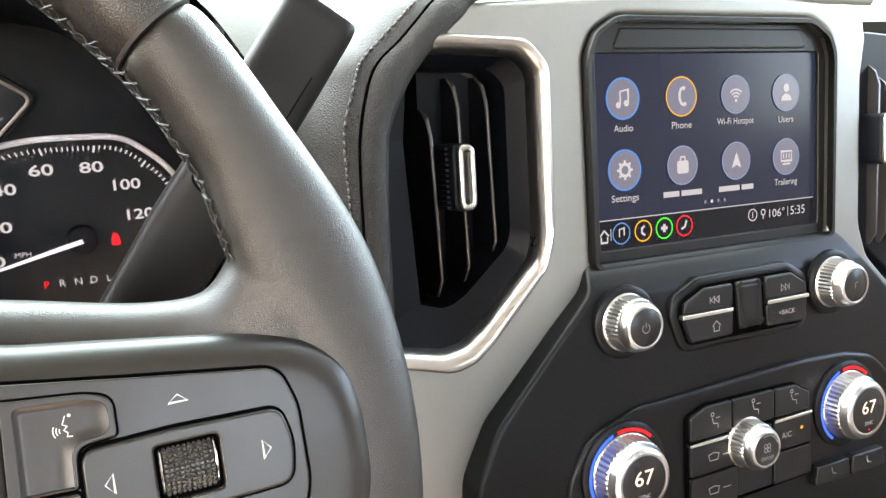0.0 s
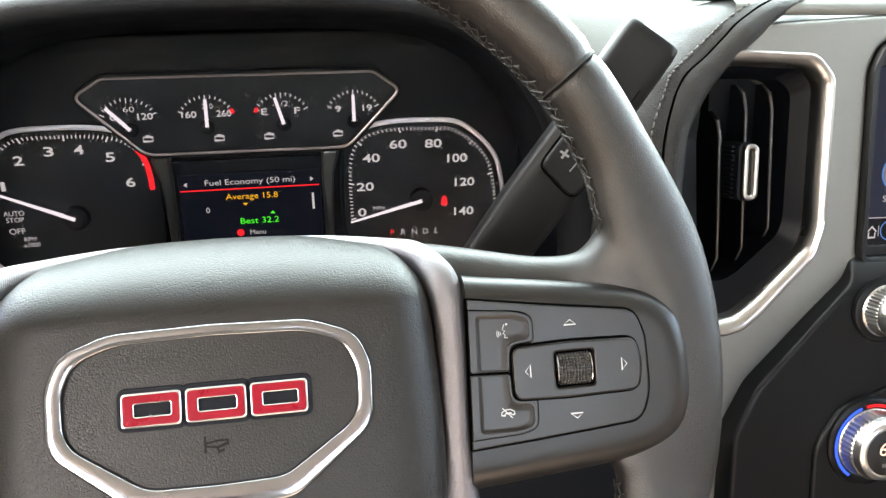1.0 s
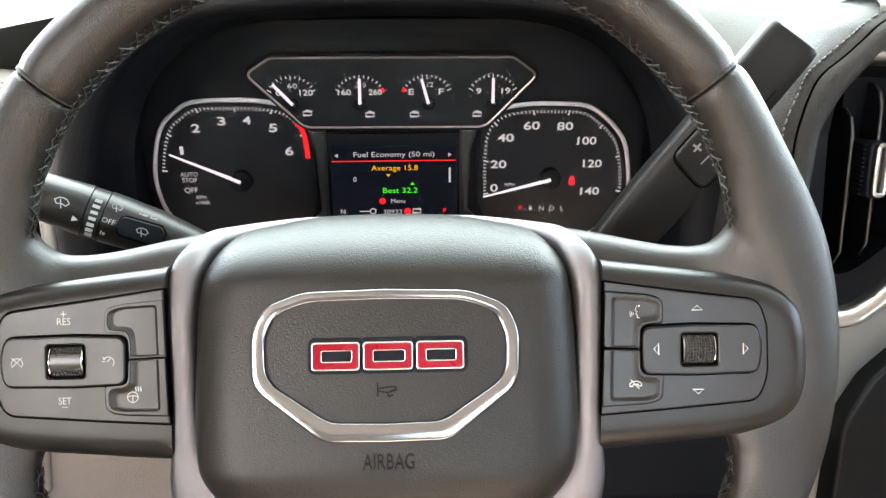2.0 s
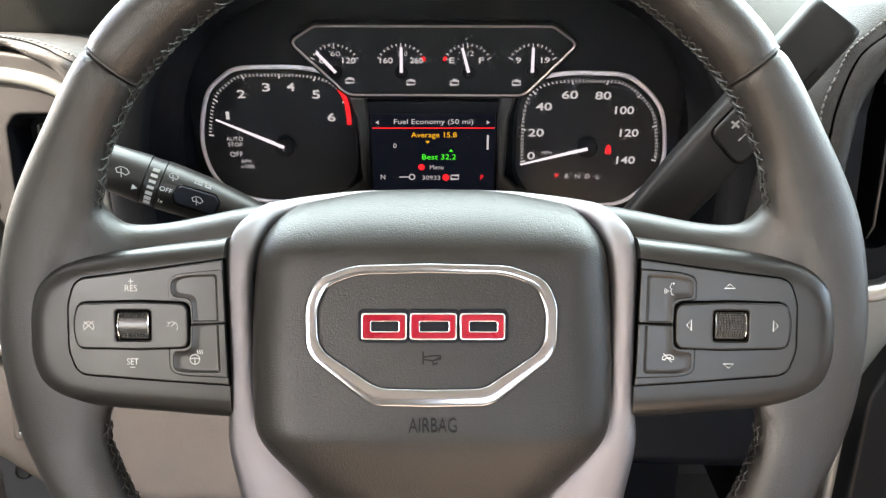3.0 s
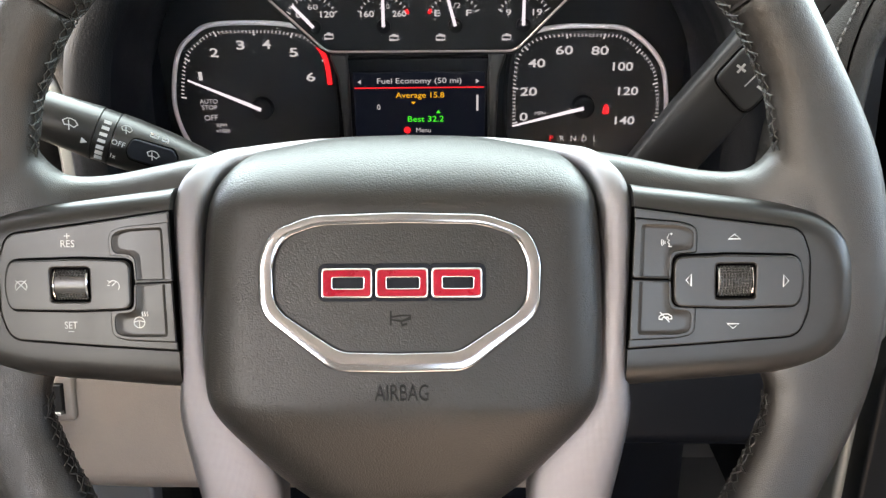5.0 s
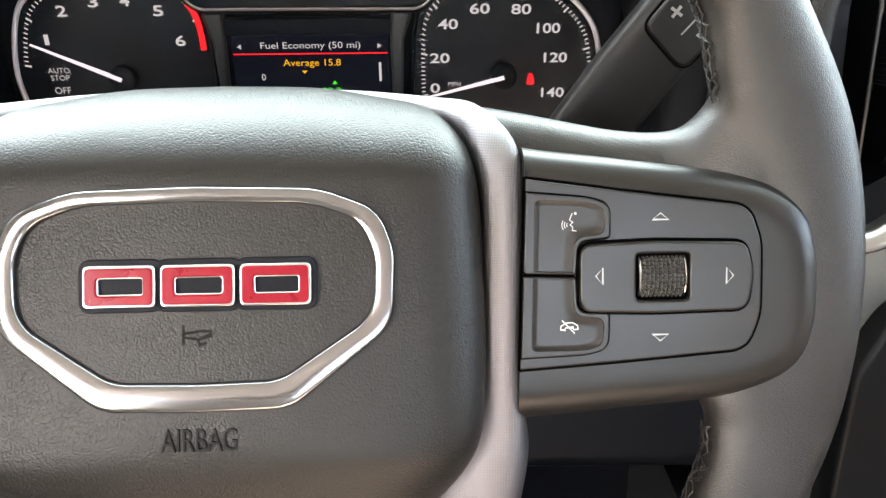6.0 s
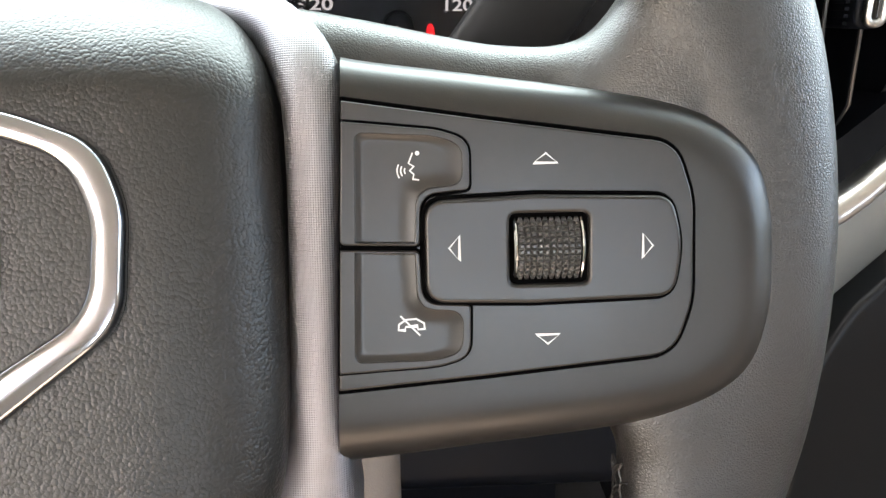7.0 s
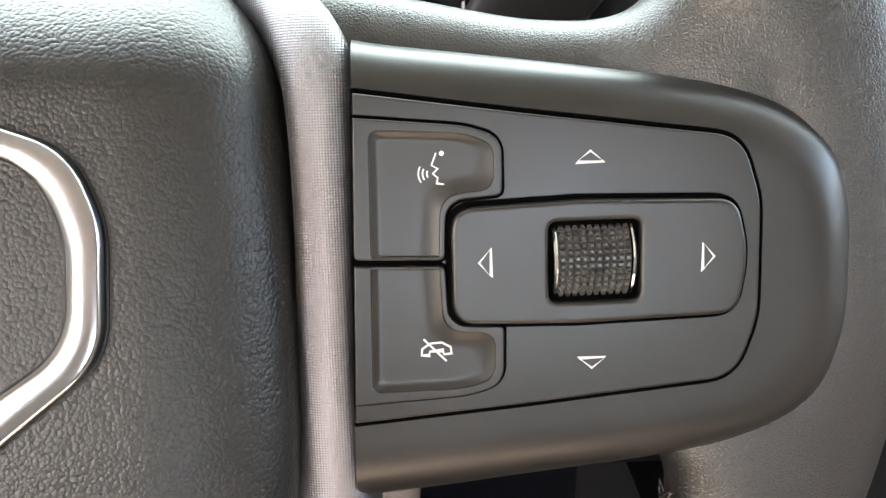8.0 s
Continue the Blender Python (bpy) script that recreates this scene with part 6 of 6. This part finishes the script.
# audio button block
block = thing("audio_buttons", "black block of audio buttons with bright dividing strips", "buttons", STACK)
BO = rounded(mm([(-50.5, -97), (-49, -89), (-33.5, -81.5), (36, -81), (48.5, -88.5), (49.5, -98), (49.5, -114), (-44, -114.5)]), [0.004, 0.006, 0.006, 0.006, 0.005, 0.004, 0.006, 0.006], 5)
part("surround", plate(offset(BO, -0.0052), -0.0200, -0.012, 0.0038, deep=0.0022, steps=6), PANEL_BLACK, block, "softly raised surround", smooth=60)
part("well", plate(offset(BO, -0.0006), -0.0213, -0.012, 0.0006), GAP_BLACK, block)
bl = [("button", [(-49.6, -96.0), (-48, -89.6), (-33, -82.4), (-12, -82.2), (-12, -96.0)]), ("button", [(-49.6, -98.6), (-12, -98.6), (-12, -112.6), (-43.6, -113.4)]),
      ("hazard_button", [(-9.6, -82.2), (10.4, -82.0), (12.4, -110.0), (-6.4, -110.6)]),
      ("button", [(14, -82), (35.6, -81.8), (47.6, -89), (48.4, -96.0), (14.6, -96.0)]), ("button", [(14.6, -98.6), (48.6, -98.6), (48.4, -112.8), (15.6, -112.6)])]
for nm, pts in bl:
    ol = rounded(mm(pts), 0.0022, 4)
    ol = ol if area(ol) > 0 else ol[::-1]
    b = part(nm, plate(ol, -0.0236, -0.012, 0.0012), STACK_BUTTON, block)
    if nm == "hazard_button":
        part("dish", plate(offset(ol, 0.0026), -0.0240, -0.02, 0.0012, deep=0.0004), STACK_BUTTON, b)
for x0, x1 in ((-50.6, -13), (15, 49.4)):
    part("bright_strip", plate(mm([(x0, -98.5), (x1, -98.4), (x1, -96.2), (x0, -96.3)]), -0.0248, -0.015, 0.0005), SATIN_CHROME, block, "bright strip")
for x0, w in ((-28, 1), (28, -1)):
    bm = bmesh.new()
    for k in range(2):
        xa = x0 + k * 3.4
        ribbon([mm([(xa + 1.4 * w, -88), (xa + 1.4 * w, -92), (xa - 1.4 * w, -90), (xa + 1.4 * w, -88)])], 0.0005, -0.0238, bm)
    xb = x0 - 1.9 if w > 0 else x0 + 5.3
    ribbon([mm([(xb, -88), (xb, -92)])], 0.0005, -0.0238, bm)
    part("skip_sign", bm, PRINT_GREY, block, smooth=0)
part("home_sign", ribbon([mm([(-28.4, -105.6), (-25.2, -102.6), (-22, -105.6)]), mm([(-27.2, -105.4), (-27.2, -108.6), (-23.2, -108.6), (-23.2, -105.4)])], 0.0006, -0.0238), PRINT_GREY, block, smooth=0)
lettering("<BACK", 0.0315, -0.1052, 0.0030, -0.0238, PRINT_GREY, block, "lettering")

# climate controls
for nm, cx, cz in (("driver_temperature_knob", -0.0945, -0.1770), ("passenger_temperature_knob", 0.0828, -0.1735)):
    knob, face, yf = knurl_knob(nm, "knurled chrome temperature knob with a lit blue and red ring", cx, cz, -0.0245, -0.0415, 0.0218, 0.0186, 44)
    part("blue_arc", ribbon([arc(cx, cz, 0.0243, 110, 235, 24)], 0.0019, -0.0268), GLOW_BLUE, knob, "lit blue arc", smooth=0)
    part("red_arc", ribbon([arc(cx, cz, 0.0243, 103, 45, 16)], 0.0019, -0.0268), GLOW_RED, knob, "lit red arc", smooth=0)
    part("ring_base", lathe([(0.0285, -0.0230), (0.0282, -0.0250), (0.0262, -0.0262), (0.0224, -0.0262)], 48, "y", (cx, cz)), PANEL_BLACK, knob)
    lettering("67", cx, cz + 0.0025, 0.0082, yf, GLOW_ORANGE, face, "figure", width=0.0125)
    lettering("SYNC", cx, cz - 0.0080, 0.0024, yf, GLOW_DIM, face, "lettering", width=0.0075)
    part("led", disc(cx, cz - 0.0122, 0.0007, yf, 10), GLOW_RED, face, smooth=0)
clim = thing("climate_buttons", "black climate buttons with printed signs and bright strips", "buttons", STACK @ pose(-0.0045, 0, 0.0026))
CO = rounded(mm([(-46, -158), (-32, -152.6), (40, -153.4), (52, -160), (54, -215), (-46, -218)]), [0.003, 0.005, 0.005, 0.004, 0.004, 0.004], 5)
part("well", plate(offset(CO, -0.0004), -0.0255, -0.018, 0.0006), GAP_BLACK, clim)
rows = [[(-45, -158.6), (-31.6, -153.4), (-13.4, -153.4), (-13.4, -172.0), (-45, -172.6)], [(-12.4, -153.4), (21, -153.6), (21, -171.4), (-12.4, -172.0)], [(22, -153.6), (39.4, -154), (51, -160.4), (51.4, -171), (22, -171.4)],
        [(-45, -176), (-9, -175.6), (-9, -193.4), (-45, -194)], [(21, -175), (52, -174.6), (52.4, -193), (21, -193.2)], [(-45, -195.2), (-9, -194.6), (-9, -214.6), (-45, -216)], [(21, -194.4), (52.4, -194.2), (52.8, -213.4), (21, -214)]]
for pts in rows:
    ol = rounded(mm(pts), 0.0014, 4)
    ol = ol if area(ol) > 0 else ol[::-1]
    part("button", plate(ol, -0.0276, -0.018, 0.0009), STACK_BUTTON, clim)
part("centre_face", plate(rounded(mm([(-8, -214), (20, -213.5), (20, -174.5), (-8, -175)]), 0.0014, 4), -0.0268, -0.018, 0.0006), STACK_BUTTON, clim)
for a, b in (((-45.6, -174.8), (-9, -174.4)), ((21, -173.8), (52.6, -173.4))):
    part("bright_strip", plate(mm([(a[0], a[1] - 0.9), (b[0], b[1] - 0.9), (b[0], b[1] + 0.9), (a[0], a[1] + 0.9)]), -0.0284, -0.02, 0.0004), SATIN_CHROME, clim, "bright strip")
for cx, cz in ((-27, -163.6), (5, -161.6), (37, -162)):
    part("air_sign", ribbon([mm([(cx - 2, cz + 3), (cx - 1, cz - 0.6), (cx + 2.4, cz - 1.2), (cx + 2.6, cz - 4)]), arc(cx * 0.001 - 0.0016, cz * 0.001 + 0.0048, 0.0011, 0, 360, 10), mm([(cx + 1, cz + 2.4), (cx + 4.2, cz + 2.4)])], 0.0006, -0.0278), PRINT_GREY, clim, smooth=0)
for cz in (-184.5, -205):
    part("screen_sign", ribbon([mm([(-31, cz - 2), (-32, cz + 1.6), (-28, cz + 2.6), (-24, cz + 1.6), (-25, cz - 2), (-31, cz - 2)]), mm([(-21, cz), (-15, cz)])], 0.0006, -0.0278), PRINT_GREY, clim, smooth=0)
lettering("A/C", 0.0310, -0.1840, 0.0036, -0.0278, PRINT_GREY, clim, "lettering")
part("lamp", disc(0.0440, -0.1818, 0.0012, -0.0278, 12), GLOW_AMBER, clim, smooth=0)
knob, face, yf = knurl_knob("fan_knob", "small knurled chrome fan knob with a black face", -0.0058, -0.1788, -0.0260, -0.0425, 0.0148, 0.0122, 36)
lettering("ON/OFF", -0.0058, -0.1838, 0.0022, yf, PRINT_GREY, face, "lettering", width=0.0098)
part("fan_sign", ribbon([arc(-0.0071, -0.1763, 0.0012, 0, 360, 12), arc(-0.0045, -0.1763, 0.0012, 0, 360, 12), arc(-0.0071, -0.1789, 0.0012, 0, 360, 12), arc(-0.0045, -0.1789, 0.0012, 0, 360, 12), arc(-0.0058, -0.1788, 0.0086, 20, 110, 12)], 0.0005, yf), PRINT_GREY, face, smooth=0)
for x0, x1 in ((51, 83), (84, 116)):
    ol = rounded(mm([(x0, -221), (x1, -221), (x1 - 1, -208.5), (x0 + 2, -208.5)]), 0.002, 4)
    b = tagged(part("seat_heater_button", plate(ol, -0.0290, -0.018, 0.0012), STACK_BUTTON), "black seat heater button on the climate panel", "button", group="seat heater buttons")
    b.matrix_world = STACK
    part("seat_sign", ribbon([mm([((x0 + x1) / 2 - 2, -211), ((x0 + x1) / 2 - 1, -215), ((x0 + x1) / 2 + 2.4, -216)])], 0.0008, -0.0292), PRINT_GREY, b, smooth=0)

# passenger side vent edge beyond the silver panel
side = thing("passenger_air_vent", "black passenger air vent with a chrome tab beyond the silver panel", "air vent", STACK)
bm = plate(rounded(mm([(128, 66), (215, 60), (215, -95), (175, -110), (138, -80), (128, -60)]), [0.01, 0.01, 0.01, 0.02, 0.02, 0.01], 5), 0.004, 0.04, 0.002)
part("duct", bm, VENT_BLACK, side)
for x, top in ((140, 44), (150, 36), (161, 30), (173, 24)):
    ring = [[(x * 0.001 - w, y, z * 0.001), (x * 0.001 + w, y, z * 0.001), (x * 0.001 + 0.0014, 0.012, z * 0.001), (x * 0.001 - 0.0014, 0.012, z * 0.001)]
            for z, y, w in ((-78, 0.002, 0.0004), (-70, -0.003, 0.0007), (top - 14, -0.004, 0.0008), (top - 5, -0.001, 0.0008), (top, 0.005, 0.0004))]
    bm = bmesh.new()
    skin(bm, ring, True, True, True)
    part("vane", bm, VANE_PLASTIC, side, smooth=30)
tab = part("tab", plate(rounded(mm(rect(134, -23, 144, 11)), 0.0042, 6), -0.010, 0.006, 0.002), BLACK_PLASTIC, side, "black slider tab with a chrome loop")
loop = rounded(mm(rect(135.6, -21, 142.4, 9)), 0.003, 6)
part("tab_frame", tube([(x, -0.0112, z) for x, z in loop], 0.0019, 10, closed=True), VENT_CHROME, tab, "chrome tab loop", smooth=60)
part("tab_face", plate(rounded(mm(rect(136.6, -20, 141.4, 8)), 0.002, 6), -0.0112, -0.004, 0.0006), GLOSS_BLACK, tab)
